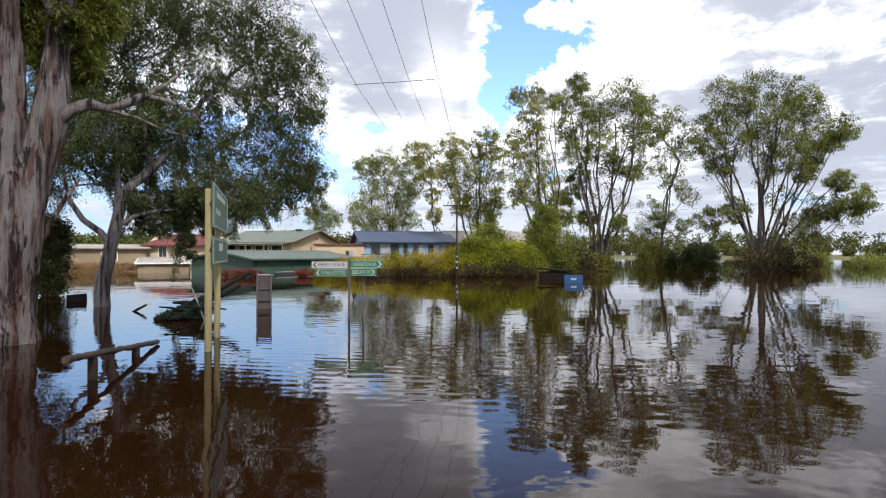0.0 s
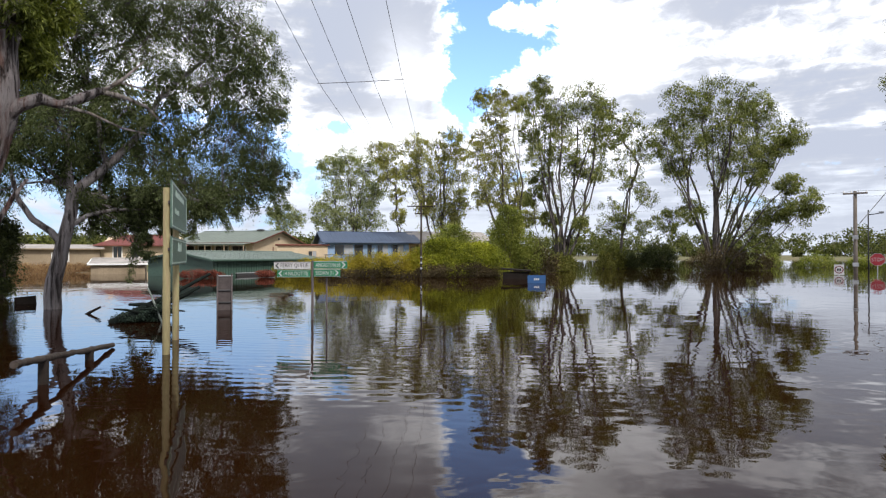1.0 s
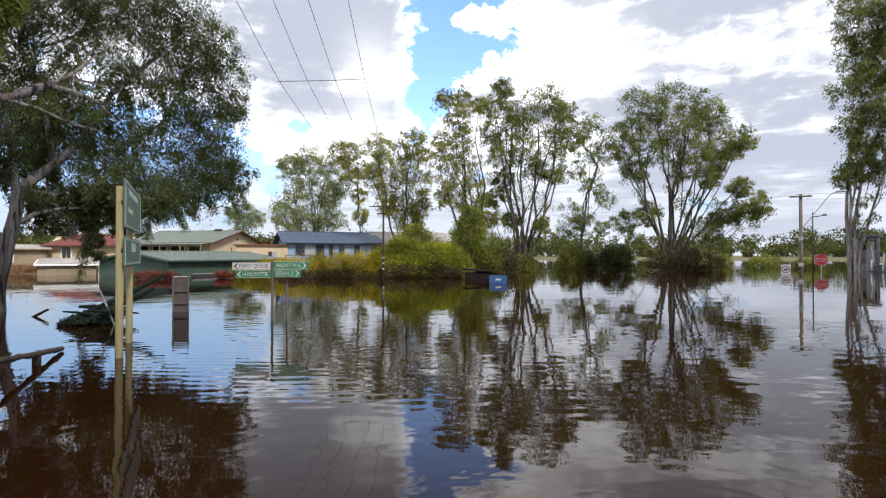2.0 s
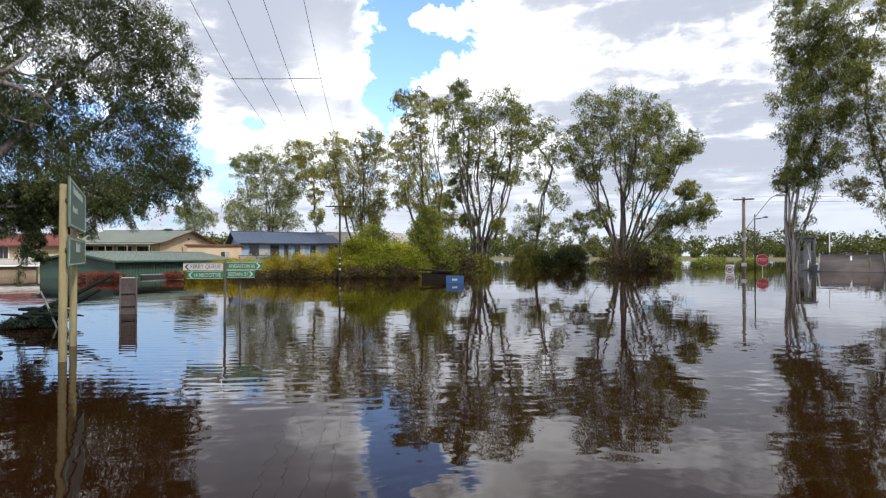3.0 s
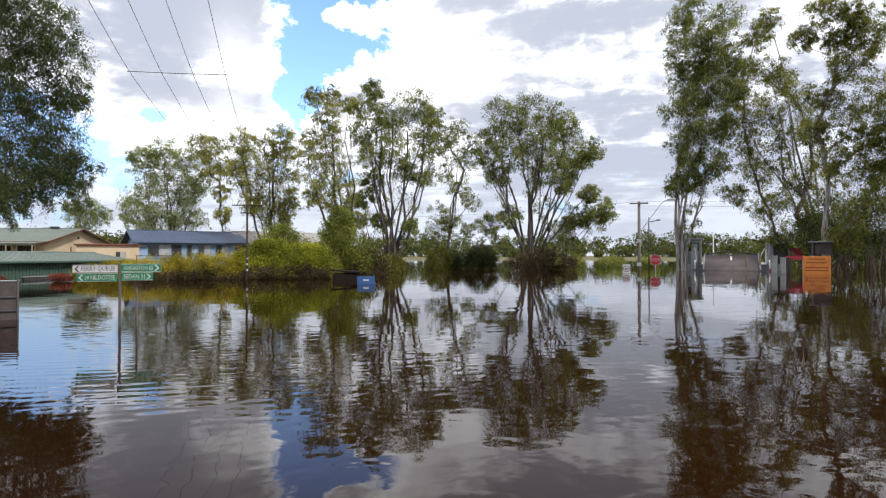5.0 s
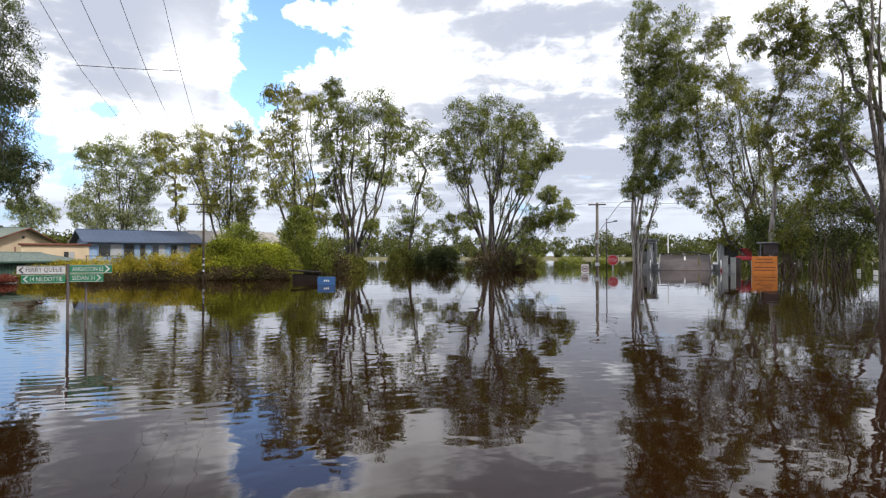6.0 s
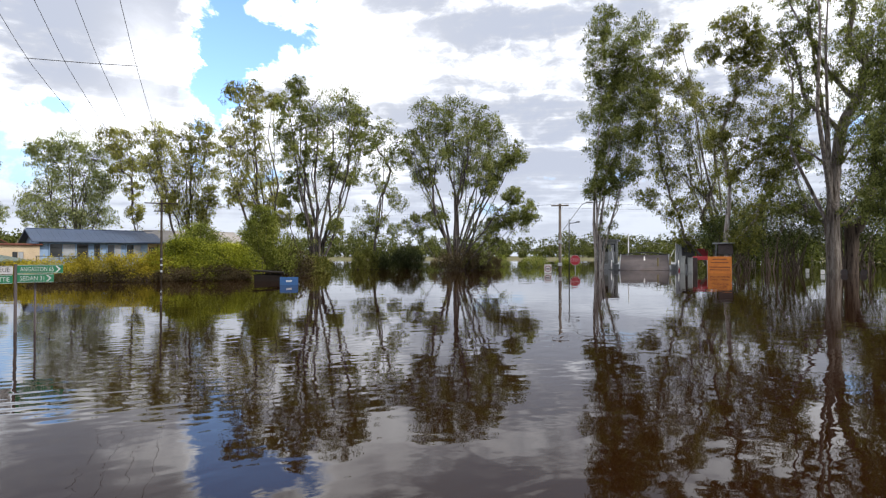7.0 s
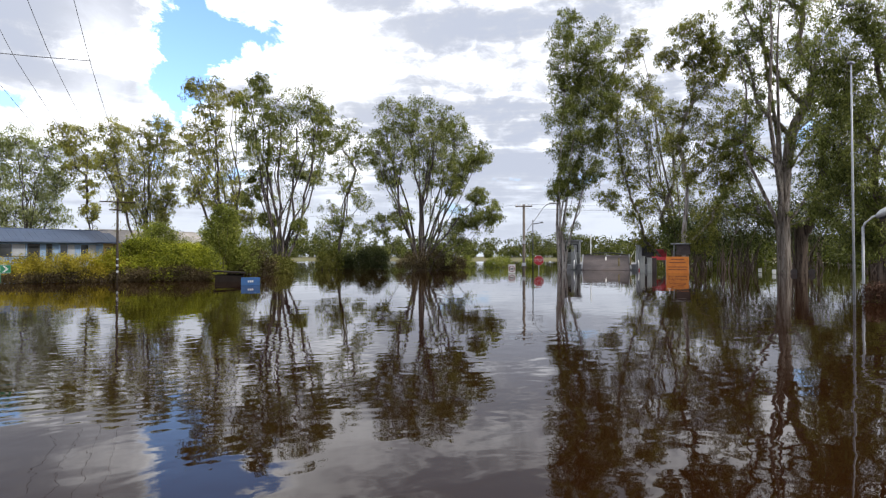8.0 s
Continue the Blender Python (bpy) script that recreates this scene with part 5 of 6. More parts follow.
def woods(name, label, bearing0, bearing1, near, far, low, high, count, leaf, seed, clump=0.95, per=40, size=(0.44, 0.36), patchy=0.5):
    """A far belt of trees along the horizon: uneven crowns of many leaf clumps on thin stems."""
    rng = np.random.default_rng(seed)
    centres, spread, lines = [], [], []
    for k in range(count):
        b = radians(rng.uniform(bearing0, bearing1))
        d = rng.uniform(near, far)
        x, y = d * math.sin(b), d * math.cos(b)
        hgt = rng.uniform(low, high) * (1 - patchy + patchy * (0.5 + 0.9 * noise.noise(Vector((b * 14, seed, 0)))))
        g = max(ground_height(x, y), -0.1)
        lines.append(([(x, y, -1.0), (x + rng.normal() * 0.4, y, g + hgt * 0.7)], [0.16, 0.06]))
        for j in range(11):
            centres.append((x + rng.normal() * hgt * 0.2, y + rng.normal() * hgt * 0.2, g + hgt * rng.uniform(0.2, 0.9)))
            spread.append(clump * rng.uniform(0.5, 1.0))
    v, f = tube_arrays(lines, 4)
    top = mesh_object(name, v, f, GUM_GREY)
    tagged(top, label, "woodland", kind="stuff")
    leaves("crown", centres, per, spread, size[0], size[1], leaf, top, rng, 0.2, 0.2)


woods("far_woods", "line of green gums along the far river bank", -40, 72, 225, 265, 8.5, 12.5, 360, LEAF_BELT, 91, 1.15, 28, (0.7, 0.5), 0.35)
woods("far_woods", "dark scrub belt along the far shore", -40, 72, 205, 228, 3.5, 6.0, 300, LEAF_BELT, 92, 0.9, 22, (0.6, 0.45))
woods("far_woods", "green flooded woods beyond the ferry landing", 48, 75, 85, 130, 3.5, 7.0, 70, LEAF_BELT, 93, 1.1, 30, (0.5, 0.3))
woods("far_woods", "green scrub on the bank behind the houses", -45, 8, 95, 130, 3.5, 5.5, 220, LEAF_BELT, 94, 0.9, 24, (0.5, 0.34))


def dry_grass():
    rng = np.random.default_rng(101)
    c = []
    for k in range(1500):
        x = rng.uniform(-34, -20.3)
        y = rng.uniform(33, 44) - (x + 15) * 0.15
        c.append((x, y, max(ground_height(x, y), 0.0) + rng.uniform(0.02, 0.3)))
    top = leaves("dry_grass", c, 20, 0.18, 0.24, 0.022, REED, None, rng, 0.0, -0.9)
    tagged(top, "rust-coloured dry reeds along the drowned bank", "grass", kind="stuff")


dry_grass()


# ---------------------------------------------------------------- signs and poles
def green_sign():
    top = thing("road_sign", pose(-2.89, 7.16, 0, 0, 0, 106.6), "faded green direction sign on two yellowed timber posts", "road sign")
    # local x runs along the boards, -y is their face
    for x, h in ((0.05, 2.02), (1.33, 2.0)):
        part("post", rod([(x, 0.012, -1.4), (x, 0.012, 0.2), (x + 0.005, 0.012, h)], [0.045, 0.044, 0.042], 14), POST_TIMBER, top, smooth=True)
    for z, h, bars in ((1.53, 0.58, ((0.42, 1.5, 0.07, 1.15), (0.20, 0.7, 0.06, 0.7))), (1.07, 0.36, ((0.18, 0.75, 0.10, 1.2),))):
        board = part("board", box(2.42, 0.02, h, (1.17, -0.042, z), 0.006), SIGN_FADED, top)
        bm = bmesh.new()
        for sx, sz, px, pz in ((2.36, 0.018, 1.17, z + 0.02), (2.36, 0.018, 1.17, z + h - 0.04), (0.018, h - 0.06, 0.0, z + 0.03), (0.018, h - 0.06, 2.34, z + 0.03)):
            box(sx, 0.006, sz, (px, -0.054, pz), bm=bm)
        part("border", bm, SIGN_PALE, board)
        for bz, bw, bh, bx in bars:
            bm = bmesh.new()
            n = int(bw / 0.16)
            for k in range(n):
                box(0.11, 0.005, bh * (1.0 if k % 3 else 1.25), (bx - bw / 2 + 0.16 * (k + 0.5), -0.054, z + bz), bm=bm)
            part("writing", bm, SIGN_PALE, board)
        for k in (0.05, 1.33):
            part("bracket", box(0.11, 0.03, 0.04, (k, -0.02, z + h / 2), 0.005), SIGN_BACK, board)


green_sign()


def finger_sign():
    top = thing("finger_sign", pose(-1.77, 10.9, 0, 0, 0, -6.0), "green and white finger boards on thin steel posts in the flood", "road sign")
    part("post", rod([(0, 0.03, -1.4), (0, 0.03, 1.10)], 0.023, 12), SIGN_BACK, top, smooth=True)
    part("post", rod([(0.25, 0.10, -1.4), (0.25, 0.10, 0.82)], 0.016, 10), SIGN_BACK, top, smooth=True)

    def blade(x0, x1, z, h, mat, ink, text, tip):
        lo, hi = x0, x1
        b = part("blade", box(hi - lo, 0.014, h, ((lo + hi) / 2, 0, z), 0.004), mat, top)
        bm = bmesh.new()
        for pz in (z + 0.004, z + h - 0.010):
            box(hi - lo - 0.01, 0.004, 0.006, ((lo + hi) / 2, -0.008, pz), bm=bm)
        part("border", bm, ink if mat is SIGN_WHITE else SIGN_WHITE, b)
        zc = z + h / 2
        cx = lo + 0.055 if tip < 0 else hi - 0.055
        a = h * 0.36
        bm = bmesh.new()
        for sg in (-1, 1):
            pts = [(cx + tip * 0.028, zc), (cx - tip * 0.022, zc + sg * a), (cx - tip * 0.052, zc + sg * a), (cx - tip * 0.004, zc)]
            vs = [bm.verts.new((px, -0.009, pz)) for px, pz in pts]
            bm.faces.new(vs if sg * tip > 0 else list(reversed(vs)))
        part("arrow", bm, ink, b)
        mid = (lo + 0.11 + hi - 0.02) / 2 if tip < 0 else (lo + 0.02 + hi - 0.11) / 2
        lettering(text, h * 0.54, (mid, -0.009, zc), ink, b, "lettering", (hi - lo) - 0.17)

    blade(-0.72, -0.03, 0.935, 0.140, SIGN_WHITE, SIGN_BLACK, "FERRY QUEUE", -1)
    blade(-0.66, -0.03, 0.788, 0.140, SIGN_GREEN, SIGN_WHITE, "14 NILDOTTIE", -1)
    blade(0.03, 0.66, 0.950, 0.140, SIGN_GREEN, SIGN_WHITE, "ANGASTON 65", 1)
    blade(0.03, 0.53, 0.803, 0.140, SIGN_GREEN, SIGN_WHITE, "SEDAN 31", 1)


finger_sign()


def back_of_sign():
    top = thing("notice_board", pose(-3.97, 12.9, 0, 0, 0, 8.0), "grey-brown back of a tall notice board in the flood", "sign")
    part("panel", box(0.29, 0.03, 1.94, (0, 0, -1.2), 0.006), SIGN_BACK, top)
    for z in (0.16, 0.42):
        part("rail", box(0.31, 0.03, 0.03, (0, -0.03, z), 0.005), DARK_TRIM, top)
    for x in (-0.15, 0.145):
        part("post", rod([(x, -0.045, -1.4), (x, -0.045, 0.80)], 0.018, 10), SIGN_BACK, top, smooth=True)
    part("cap", box(0.33, 0.05, 0.02, (0, 0, 0.74), 0.004), GALV, top)


back_of_sign()


def log_rail():
    top = thing("log_rail", pose(0, 0, 0), "low weathered log rail on two stumps just above the water", "fence")
    rng = np.random.default_rng(5)

    def along(u):
        return (-3.385 - 0.257 * u, 5.61 + 1.27 * u, 0.235 - 0.12 * u)

    pts = [Vector(along(-0.46 + 0.18 * k)) + Vector((rng.normal() * 0.006, 0, rng.normal() * 0.003)) for k in range(13)]
    v, f = rugged([(pts, [0.032] * 13)], 12, 0.010, 5.0, True)
    mesh_object("rail", v, f, GREY_TIMBER, top)
    for u in (0.0, 1.0):
        x, y, z = along(u)
        part("stump", rod([(x, y, -1.2), (x, y, z - 0.02)], [0.05, 0.045], 12), WET_TIMBER, top, smooth=True)


log_rail()


PALE_STICK = material("peeled_wood", (0.20, 0.22, 0.20), (0.13, 0.15, 0.135), 0.7, 8.0, 30.0)


def drift_things():
    top = thing("sign_plate", pose(-9.3, 14.8, 0, 0, 0, 22), "dark weathered board half under the water", "board")
    part("plate", box(0.44, 0.03, 0.55, (0, 0, -0.36), 0.006, Matrix.Rotation(radians(-5), 4, "Y")), WET_TIMBER, top)
    part("post", rod([(0.05, 0.04, -1.3), (0.05, 0.04, 0.1)], 0.03, 8), WET_TIMBER, top)
    top = thing("stick", pose(-6.53, 12.25, 0), "dark stick poking out of the water", "branch")
    part("branch", rod([(-0.1, 0, -0.06), (0.06, 0, 0.03), (0.27, 0, 0.14)], [0.025, 0.03, 0.022], 7), WET_TIMBER, top)

    top = thing("fallen_branch", pose(-4.5, 10.9, 0, 0, 0, 12), "dark green weed-covered fallen branches piled in the flood", "branch")
    rng = np.random.default_rng(9)
    lines = [([(-0.80, -0.15, 0.0), (-0.4, -0.05, 0.20), (0.1, 0.1, 0.44), (0.78, 0.5, 0.84)], [0.05, 0.055, 0.045, 0.025]),
             ([(-0.55, -0.1, 0.0), (-0.1, 0.0, 0.24), (0.35, 0.15, 0.44), (0.62, 0.25, 0.60)], [0.06, 0.055, 0.042, 0.03]),
             ([(-0.8, -0.2, 0.0), (-0.5, -0.15, 0.09), (-0.1, -0.1, 0.06), (0.15, -0.1, -0.05)], [0.06, 0.09, 0.08, 0.05]),
             ([(-0.55, 0.1, 0.30), (-0.3, 0.0, 0.30), (0.0, 0.0, 0.2)], [0.025, 0.045, 0.05]),
             ([(-0.5, 0.0, 0.05), (-0.2, 0.1, 0.2), (0.12, 0.1, 0.3)], [0.1, 0.1, 0.06])]
    for k in range(30):
        x = rng.uniform(-0.75, 0.1)
        a = Vector((x, rng.normal() * 0.15, 0.04 + (x + 0.8) * 0.3 * rng.uniform(0.2, 1.0)))
        b = a + Vector((rng.normal() * 0.2, rng.normal() * 0.15, rng.normal() * 0.07))
        lines.append(([a, a.lerp(b, 0.5) + Vector((0, 0, 0.02)), b], [0.03, 0.022, 0.012]))
    v, f = tube_arrays(lines, 7)
    mesh_object("branch", v, f, ALGAE, top, True)
    part("peeled_stick", rod([(-0.16, -0.32, 0.62), (-0.04, -0.32, 0.32), (0.08, -0.32, -0.02)], [0.014, 0.018, 0.016], 7), PALE_STICK, top)
    c = []
    for k in range(170):
        x = rng.uniform(-0.78, 0.12)
        c.append((x, rng.normal() * 0.13, rng.uniform(0.0, 0.05 + (x + 0.8) * 0.33)))
    tagged(leaves("weed", c, 46, 0.045, 0.06, 0.018, LEAF_WEED, top, rng, 0.3, 0.4), kind="stuff")


drift_things()


def street_pole(at, height, label, arm=1.3, yaw=0.0, plates=(), wide=0.13, wood=POLE_TIMBER, beam=0.11):
    top = thing("power_pole", pose(at[0], at[1], 0, 0, 0, yaw), label, "power pole", "power poles")
    part("pole", rod([(0, 0, -1.4), (0, 0, 1.0), (0, 0, height)], [wide, wide * 0.95, wide * 0.8], 12), wood, top, smooth=True)
    cross = part("crossarm", box(arm, beam, beam, (0, -0.12, height - 0.22), 0.01), wood, top)
    for k in range(4):
        part("insulator", rod([(arm * (k / 3 - 0.5) * 0.92, -0.12, height - 0.11), (arm * (k / 3 - 0.5) * 0.92, -0.12, height + 0.03)], [0.035, 0.02], 8), WHITE_PAINT, cross)
    for z, w, h in plates:
        part("plate", box(w, 0.02, h, (0, -0.16, z), 0.004), CURTAIN, top)
    return top


street_pole((29.63, 36.61), 5.45, "weathered timber power pole with a crossarm and pale plates", 1.35, -38.0, ((0.45, 0.34, 0.26), (2.25, 0.32, 0.26)))
p = street_pole((0.74, 31.0), 4.0, "timber power pole standing in the hedge", 1.5, 0.0, ((0.75, 0.1, 0.1), (1.05, 0.09, 0.08), (0.45, 0.1, 0.1)), 0.06, GREY_TIMBER, 0.05)
part("crossarm", box(0.5, 0.05, 0.05, (-0.1, -0.08, 3.4), 0.01), GREY_TIMBER, p)


def wires():
    """Overhead line: four conductors that climb from the hedge pole over the road, held apart by a spacer bar."""
    top = thing("power_line", pose(0, 0, 0), "four dark overhead wires with a spacer bar", "power line")
    ends = ((0.09, -2.12, 5.32, -2.51, 6.04), (0.48, -1.475, 5.37, -1.85, 6.04), (1.1, -0.82, 5.41, -1.10, 6.04), (1.5, -0.12, 5.46, -0.40, 6.04))
    for x0, x1, z1, x2, z2 in ends:
        pts = []
        for k in range(25):
            y = 31.0 - 20.0 * k / 24
            s = (31.0 - y) / 17.0
            z = 4.0 + (z1 - 4.0) * (0.55 * s + 0.45 * s * s) if y > 14.0 else z1 + (z2 - z1) * (14.0 - y) / 3.0
            x = x0 + (x1 - x0) * s
            pts.append((x, y, z))
        pts += [(x2 + (x2 - x1) * 1.3, 7.0, 7.1), (x2 + (x2 - x1) * 4.0, -4.0, 10.2), (x2 + (x2 - x1) * 8.0, -22.0, 15.5)]
        part("wire", rod(pts, 0.0055, 5), WIRE, top)
    part("spacer_bar", rod([(-2.16, 14.0, 5.32), (-1.1, 14.0, 5.38), (-0.08, 14.0, 5.46)], 0.008, 6), WIRE, top)
    top = thing("power_line", pose(0, 0, 0), "two thin overhead wires along the landing road", "power line")
    for dz, y0 in ((0.0, 0.0), (-0.32, 0.4)):
        pts = []
        for k in range(17):
            s = k / 16
            pts.append((29.6 + 32 * s, 36.4 + y0 - 20 * s, 5.45 + dz - 2.4 * s * (1 - s) + 1.0 * s))
        part("wire", rod(pts, 0.010, 4), WIRE, top)
    pts = [(29.6 - 13 * k / 12, 36.7 + 24 * k / 12, 5.45 - 1.0 * k / 12 * (1 - k / 12)) for k in range(13)]
    part("wire", rod(pts, 0.010, 4), WIRE, top)


wires()


def lamp_arm():
    top = thing("street_lamp", pose(29.75, 36.55, 0, 0, 0, -38.0), "grey street lamp on a raked arm from the power pole", "street lamp")
    part("arm", rod([(0.1, -0.02, 3.3), (0.35, 0, 3.65), (1.5, 0, 5.25), (1.75, 0, 5.45), (2.0, 0, 5.5)], 0.03, 8), GALV, top, smooth=True)
    part("lamp_head", box(0.62, 0.26, 0.15, (2.2, 0, 5.45), 0.05), GALV, top)
    top = thing("light_post", pose(31.77, 38.09, 0, 0, 0, -38.0), "slim dark lamp post with a small bent head", "street lamp")
    part("post", rod([(0, 0, -1.4), (0, 0, 4.35)], [0.05, 0.04], 10), DARK_TRIM, top, smooth=True)
    part("arm", rod([(0, 0, 4.0), (0.3, 0, 4.02), (0.62, 0, 4.08)], 0.03, 8), DARK_TRIM, top)
    part("lamp_head", box(0.3, 0.2, 0.14, (0.72, 0, 4.05), 0.04), GREY_STEEL, top)


lamp_arm()


def stop_sign():
    top = thing("stop_sign", pose(32.0, 37.6, 0, 0, 0, -40.5), "red octagonal stop sign standing low above the flood", "road sign")
    part("post", rod([(0, 0.03, -1.4), (0, 0.03, 1.25)], 0.03, 10), GALV, top, smooth=True)
    part("rim", disc(0.45, 0.012, (0, 0, 0.90), 8, turn=0.5), SIGN_WHITE, top)
    face = part("plate", disc(0.425, 0.006, (0, -0.009, 0.90), 8, turn=0.5), SIGN_RED, top)
    lettering("STOP", 0.26, (0, -0.013, 0.90), SIGN_WHITE, face, "lettering", 0.66)


stop_sign()


def speed_sign():
    top = thing("speed_sign", pose(25.75, 33.1, 0, 0, 0, -38.0), "round red-ringed sign on a white plate above the flood", "road sign")
    part("post", rod([(0, 0.03, -1.4), (0, 0.03, 0.55)], 0.028, 10), GALV, top, smooth=True)
    b = part("plate", box(0.50, 0.012, 0.62, (0, 0, 0.02), 0.005), SIGN_WHITE, top)
    part("ring", disc(0.23, 0.006, (0, -0.010, 0.33), 28), DULL_RED, b)
    part("face", disc(0.17, 0.006, (0, -0.017, 0.33), 28), SIGN_WHITE, b)
    bm = bmesh.new()
    for k in (-1, 1):
        box(0.09, 0.004, 0.15, (k * 0.06, -0.022, 0.255), bm=bm)
    part("writing", bm, SIGN_BLACK, b)


speed_sign()


def blue_sign():
    top = thing("blue_sign", pose(5.52, 24.5, 0, 0, 0, -13.0), "small blue sign almost touching the water", "sign")
    part("post", rod([(-0.1, 0.03, -1.4), (-0.1, 0.03, 0.30)], 0.03, 10), SIGN_BACK, top, smooth=True)
    b = part("plate", box(0.76, 0.015, 0.34, (0, 0, 0.0), 0.006), SIGN_BLUE, top)
    bm = bmesh.new()
    for k in (-1, 0, 1):
        box(0.06, 0.004, 0.08, (k * 0.08, -0.010, 0.13), bm=bm)
    part("writing", bm, SIGN_WHITE, b)
    top = thing("pump_cover", pose(5.55, 29.4, 0, 0, 0, -12.0), "dark low lean-to cover in the water", "shelter")
    part("roof", box(1.5, 1.4, 0.07, (0, 0, 0.42), 0.015, Matrix.Rotation(radians(4), 4, "Y")), WET_TIMBER, top)
    part("wall", box(1.3, 1.2, 1.4, (0, 0, -1.08), 0.015), WET_TIMBER, top)


blue_sign()


# ---------------------------------------------------------------- ferry and landing
def ferry():
    top = thing("ferry", pose(39.8, 37.5, 0, 0, 0, -46.0), "grey cable ferry moored with its loading ramp raised", "ferry")
    # local x across the deck, -y towards the landing
    part("hull", box(8.6, 16.0, 1.1, (0.2, 9.5, -0.6), 0.08), GREY_STEEL, top)
    ramp_turn = Matrix.Rotation(radians(20), 4, "X")
    ramp = part("ramp", box(4.1, 3.9, 0.14, (0.0, 0.0, 0.55), 0.03, ramp_turn), ROAD_DECK, top, "worn brown-grey ramp plate")
    part("lane_line", box(0.12, 1.0, 0.012, (0.0, 0.9, 1.02), 0.0, ramp_turn), WHITE_PAINT, ramp)
    for x in (-2.1, 2.1):
        part("ramp_kerb", box(0.12, 3.9, 0.3, (x, 0, 0.5), 0.03, ramp_turn), GREY_STEEL, ramp)
    arch = [(-2.3 + 4.6 * k / 10, 1.9, 1.28 + 0.30 * math.sin(math.pi * k / 10)) for k in range(11)]
    part("arch_rail", rod(arch, 0.05, 8), DARK_TRIM, top)
    for k in range(1, 10):
        x, y, z = arch[k]
        part("baluster", rod([(x, y, 0.9), (x, y, z)], 0.025, 6), DARK_TRIM, top)
    # wheelhouse
    cab = part("wheelhouse", box(1.9, 3.2, 2.2, (-3.4, 3.6, 0.5), 0.04), CABINET_GREY, top, "white wheelhouse with dark windows")
    part("roof", box(2.3, 3.8, 0.12, (-3.4, 3.6, 2.7), 0.03), GREY_STEEL, cab)
    for x in (-3.95, -3.35, -2.8):
        part("pane", box(0.42, 0.04, 0.75, (x, 1.985, 1.65), 0.01), GLASS, cab)
    part("door", box(0.04, 0.8, 1.8, (-2.44, 3.2, 0.6), 0.01), DARK_TRIM, cab)
    for x in (-2.95, 2.95):
        tower = part("ramp_tower", box(0.5, 0.5, 2.3, (x, 1.6, 0.0), 0.03), GREY_STEEL, top)
        part("brace", rod([(x, 1.4, 2.2), (x * 0.88, -1.0, 0.6)], 0.04, 6), GREY_STEEL, tower)
    part("mast", rod([(-1.5, 7.0, 0.5), (-1.5, 7.0, 3.4)], 0.05, 8), WHITE_PAINT, top)
    part("mast", rod([(2.9, 6.0, 0.5), (2.9, 6.0, 3.0)], 0.05, 8), WHITE_PAINT, top)
    part("mast", rod([(2.2, 6.5, 0.6), (2.8, 6.2, 1.9)], 0.035, 8), WHITE_PAINT, top)
    for x in (-4.0, 4.0):
        for k in range(7):
            part("rail_post", rod([(x, 4.0 + 1.9 * k, 0.5), (x, 4.0 + 1.9 * k, 1.6)], 0.03, 6), GREY_STEEL, top)
        part("handrail", rod([(x, 4.0, 1.6), (x, 15.4, 1.6)], 0.03, 6), GREY_STEEL, top)
    part("machinery_box", box(1.2, 1.4, 2.0, (3.7, 2.4, 0.3), 0.05), DARK_TRIM, top)
    part("control_box", box(0.9, 0.6, 1.0, (4.9, 1.8, 0.9), 0.04), SIGN_RED, top)
    for x, z in ((1.1, 0.75), (2.1, 0.85)):
        part("marker_post", box(0.14, 0.08, 0.75, (x, -0.9, z - 0.4), 0.02), POST_TIMBER, top)
    for x in (-2.75, 2.75):
        part("bumper", rod([(x, -1.9, 0.1), (x, -1.95, 0.45), (x, -1.6, 0.75), (x, -1.2, 0.85)], 0.055, 8), WHITE_PAINT, top, smooth=True)
    top = thing("buoy", pose(40.1, 33.9, 0, 0, 0, -46), "red diamond marker low on the water", "marker")
    part("plate", box(0.34, 0.03, 0.34, (0, 0, -0.02), 0.01, Matrix.Rotation(radians(45), 4, "Y")), SIGN_RED, top)


ferry()


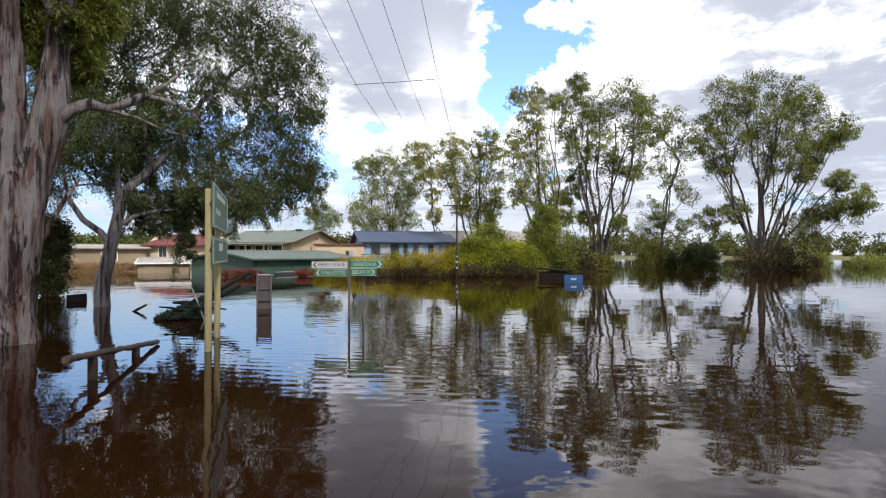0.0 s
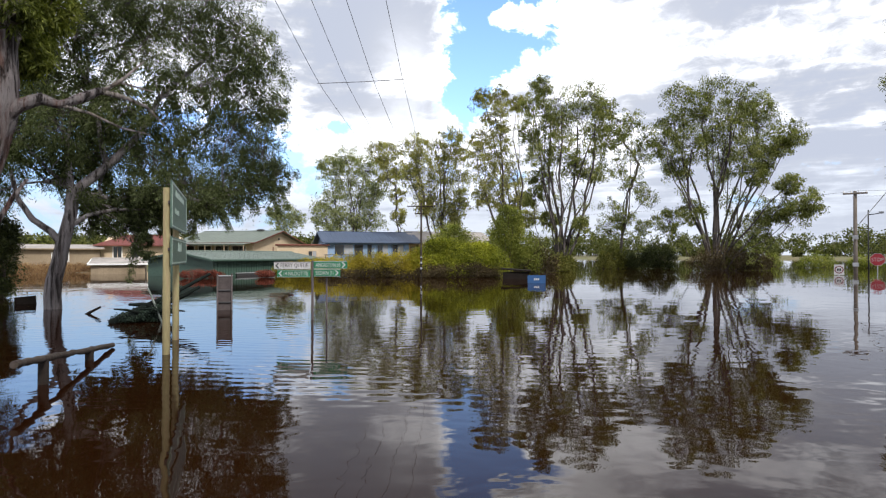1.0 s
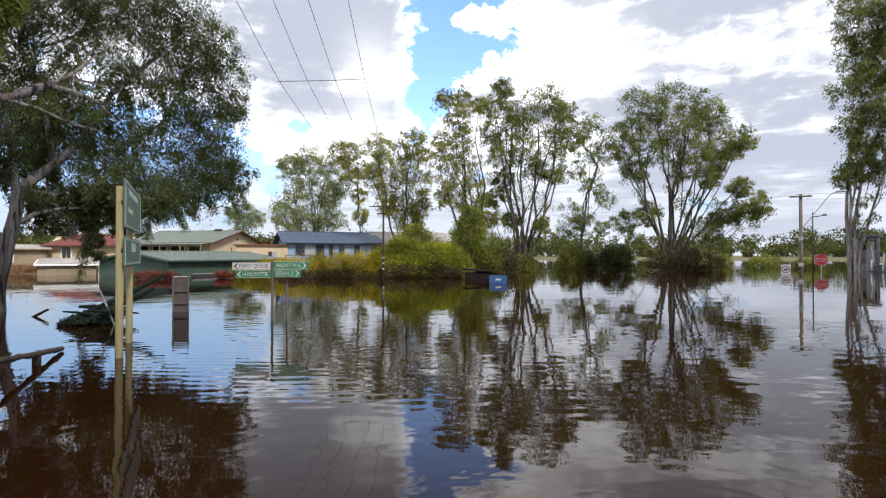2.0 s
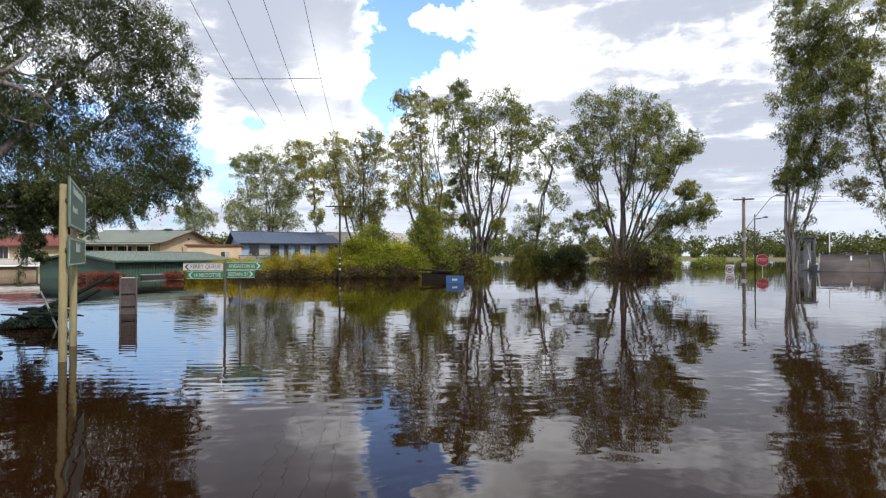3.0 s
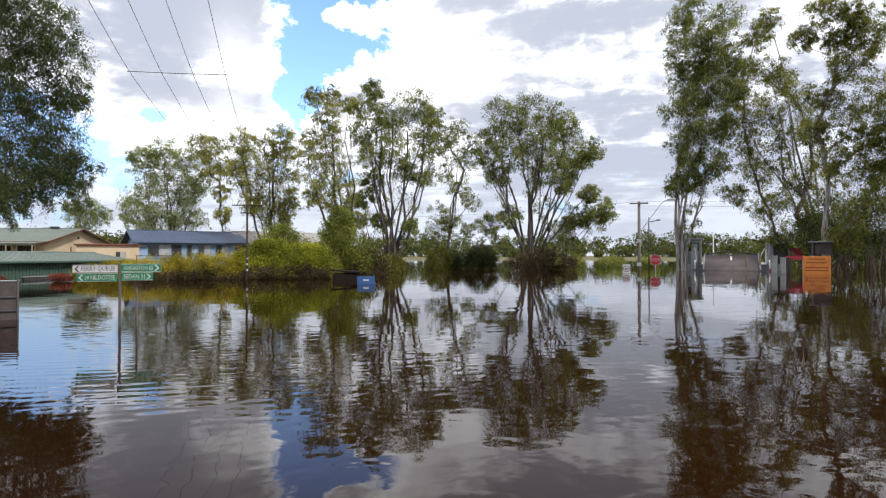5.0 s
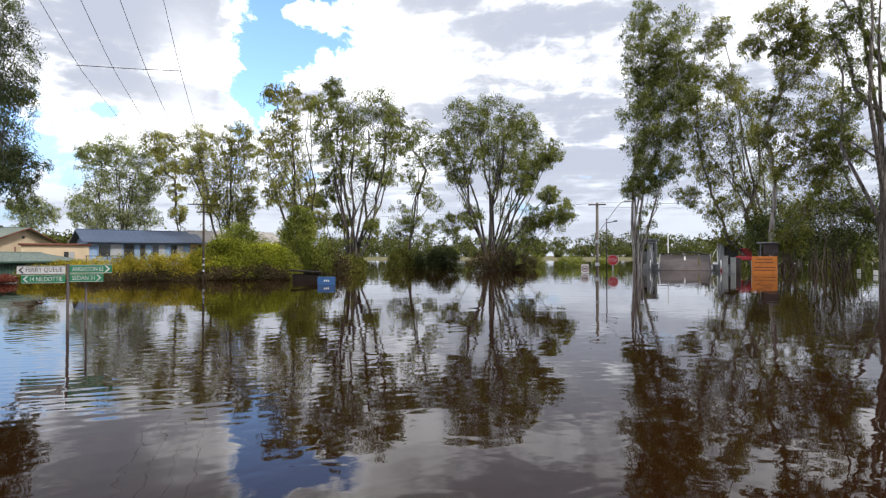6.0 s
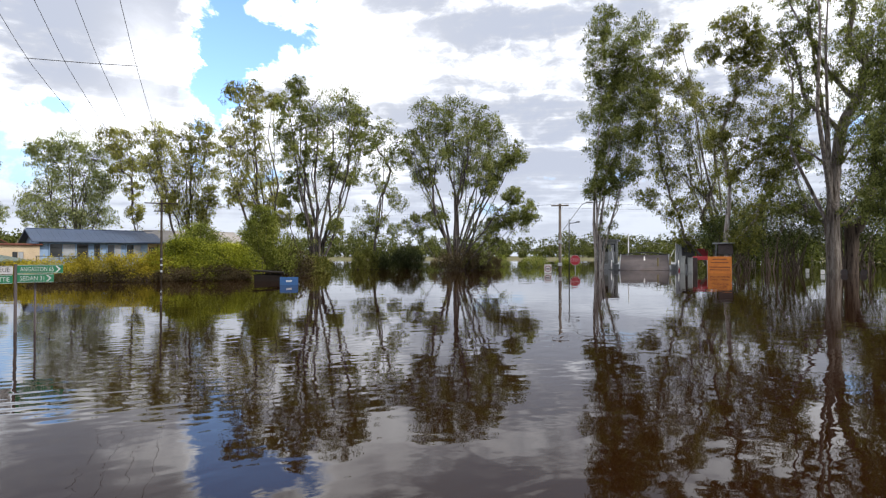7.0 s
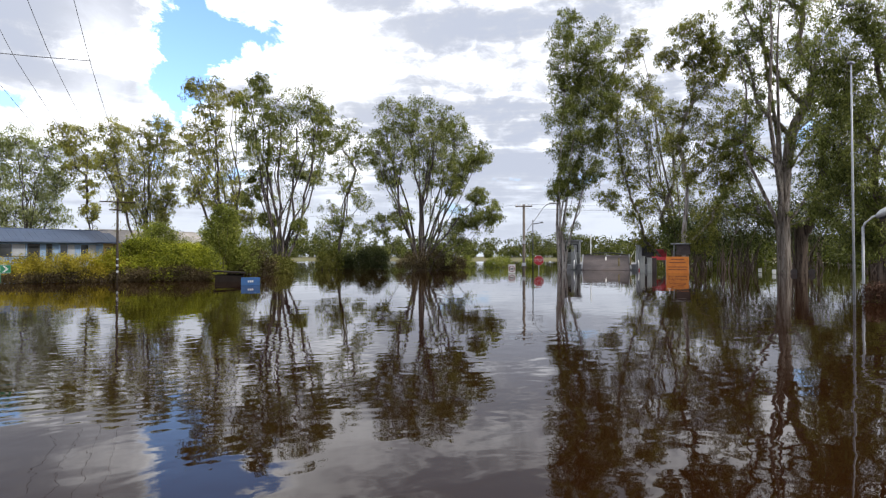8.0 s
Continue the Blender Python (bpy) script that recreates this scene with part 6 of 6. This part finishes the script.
def landing_things():
    top = thing("orange_sign", pose(36.6, 27.4, 0, 0, 0, -53.0), "large orange notice panel with dark lettering bars", "sign")
    panel = part("panel", box(1.55, 0.06, 2.2, (0, 0, -1.0), 0.02), ORANGE, top)
    bm = bmesh.new()
    for w, z in ((0.9, 0.98), (1.15, 0.74), (1.35, 0.42), (1.3, 0.22)):
        box(w, 0.006, 0.055, (0, -0.035, z), bm=bm)
    part("writing", bm, BRICK_RED, panel)
    for x in (-0.72, 0.72):
        part("post", rod([(x, 0.06, -1.4), (x, 0.06, 1.18)], 0.04, 8), RUST, top)
    for x, y, w, h, mat, label in ((35.3, 29.5, 0.36, 1.2, CABINET_GREY, "white metal cabinet standing in the flood"), (35.62, 29.1, 0.34, 1.08, CABINET_GREY, "shorter white metal cabinet standing in the flood"), (36.2, 29.2, 0.4, 1.05, SIGN_BACK, "dark grey metal cabinet standing in the flood")):
        top = thing("cabinet", pose(x, y, 0, 0, 0, -52), label, "cabinet", "cabinets at the landing")
        body = part("body", box(w, 0.5, h + 1.0, (0, 0, -1.0), 0.03), mat, top)
        part("door", box(w - 0.1, 0.03, h * 0.8, (0, -0.26, 0.1), 0.01), mat, body)
        part("lid", box(w + 0.06, 0.56, 0.05, (0, 0, h), 0.015), mat, body)
    top = thing("red_sign", pose(36.5, 28.9, 0, 0, 0, -52), "long red sign plate above the water beside the cabinets", "sign")
    part("plate", box(1.1, 0.03, 0.26, (0, 0, 0.95), 0.01), SIGN_RED, top)
    for x in (-0.45, 0.45):
        part("post", rod([(x, 0.04, -1.4), (x, 0.04, 1.2)], 0.03, 8), GALV, top)
    top = thing("shelter", pose(38.6, 28.6, 0, 0, 0, -53), "small grey box shelter on a post behind the orange panel", "shelter")
    part("roof", box(1.5, 1.2, 0.09, (0, 0, 2.15), 0.02), GREY_STEEL, top)
    part("box", box(1.0, 0.8, 0.8, (0.15, 0, 1.35), 0.03), SIGN_BACK, top)
    for x in (-0.5, 0.5):
        part("post", rod([(x, 0, -1.4), (x, 0, 2.15)], 0.05, 8), GREY_STEEL, top)
    for x, y in ((43.05, 25.05), (40.05, 22.26)):
        top = thing("marker_board", pose(x, y, 0, 0, 0, -58), "small white marker board just above the water", "marker", "white markers")
        part("board", box(0.24, 0.03, 0.3, (0, 0, 0.02), 0.01), WHITE_PAINT, top)
        part("post", rod([(0, 0.04, -1.4), (0, 0.04, 0.3)], 0.03, 8), GREY_TIMBER, top)
    for x, y in ((41.5, 21.72), (41.99, 20.78)):
        top = thing("round_sign", pose(x, y, 0, 0, 0, -62), "round sign seen from behind, at water level", "road sign", "round signs")
        part("plate", disc(0.21, 0.015, (0, 0, 0.16), 24), DARK_TRIM, top)
        part("face", disc(0.165, 0.006, (0, -0.009, 0.16), 24), SIGN_BACK, top)
        part("post", rod([(0, 0.04, -1.4), (0, 0.04, 0.3)], 0.03, 8), GALV, top)


landing_things()


def near_right():
    top = thing("flagpole", pose(16.56, 6.77, 0), "slender white steel pole standing in the flood", "pole")
    part("pole", rod([(0.08, 0, -1.4), (0.04, 0, 2.0), (0, 0, 6.14)], [0.034, 0.029, 0.02], 12), GREY_STEEL, top, smooth=True)
    part("cap", box(0.2, 0.12, 0.06, (0.0, 0, 6.12), 0.02), GREY_STEEL, top)
    top = thing("street_lamp", pose(19.4, 7.78, 0, 0, 0, -66), "pale blue lamp post with a drooping grey lamp head", "street lamp")
    part("post", rod([(0, 0, -1.4), (0, 0, 2.1)], [0.045, 0.036], 12), GREY_STEEL, top, smooth=True)
    part("arm", rod([(0, 0, 2.05), (0.05, 0, 2.2), (0.22, 0, 2.36), (0.5, 0, 2.5)], 0.03, 10), GALV, top, smooth=True)
    head = part("lamp_head", rod([(0.30, 0, 2.36), (0.45, 0, 2.46), (0.7, 0, 2.58), (0.95, 0, 2.66), (1.1, 0, 2.68)], [0.05, 0.12, 0.15, 0.14, 0.06], 12), GALV, top, smooth=True)
    part("lens", rod([(0.38, 0, 2.33), (0.6, 0, 2.43), (0.8, 0, 2.52)], [0.05, 0.11, 0.08], 10), DARK_TRIM, head, smooth=True)
    rng = np.random.default_rng(55)
    top = thing("dead_hedge", pose(18.55, 6.1, 0, 0, 0, -68), "squared brown dead hedge standing in the flood", "hedge")
    v, f = tube_arrays([([(rng.uniform(-1.1, 2.0), rng.uniform(-0.4, 0.4), -1.0), (rng.uniform(-1.1, 2.0), rng.uniform(-0.4, 0.4), 0.45)], [0.02, 0.01]) for k in range(60)], 4)
    mesh_object("stem", v, f, TWIG, top)
    c = [(rng.uniform(-1.15, 2.1), rng.uniform(-0.45, 0.45), rng.uniform(0.03, 0.46)) for k in range(700)]
    leaves("foliage", c, 26, 0.05, 0.07, 0.025, DEAD_LEAF, top, rng, 0.1, 0.1)


DEAD_LEAF = leaf_material("dead_leaf", (0.03, 0.014, 0.009), (0.065, 0.032, 0.02), (0.11, 0.058, 0.036), 0.1)
near_right()
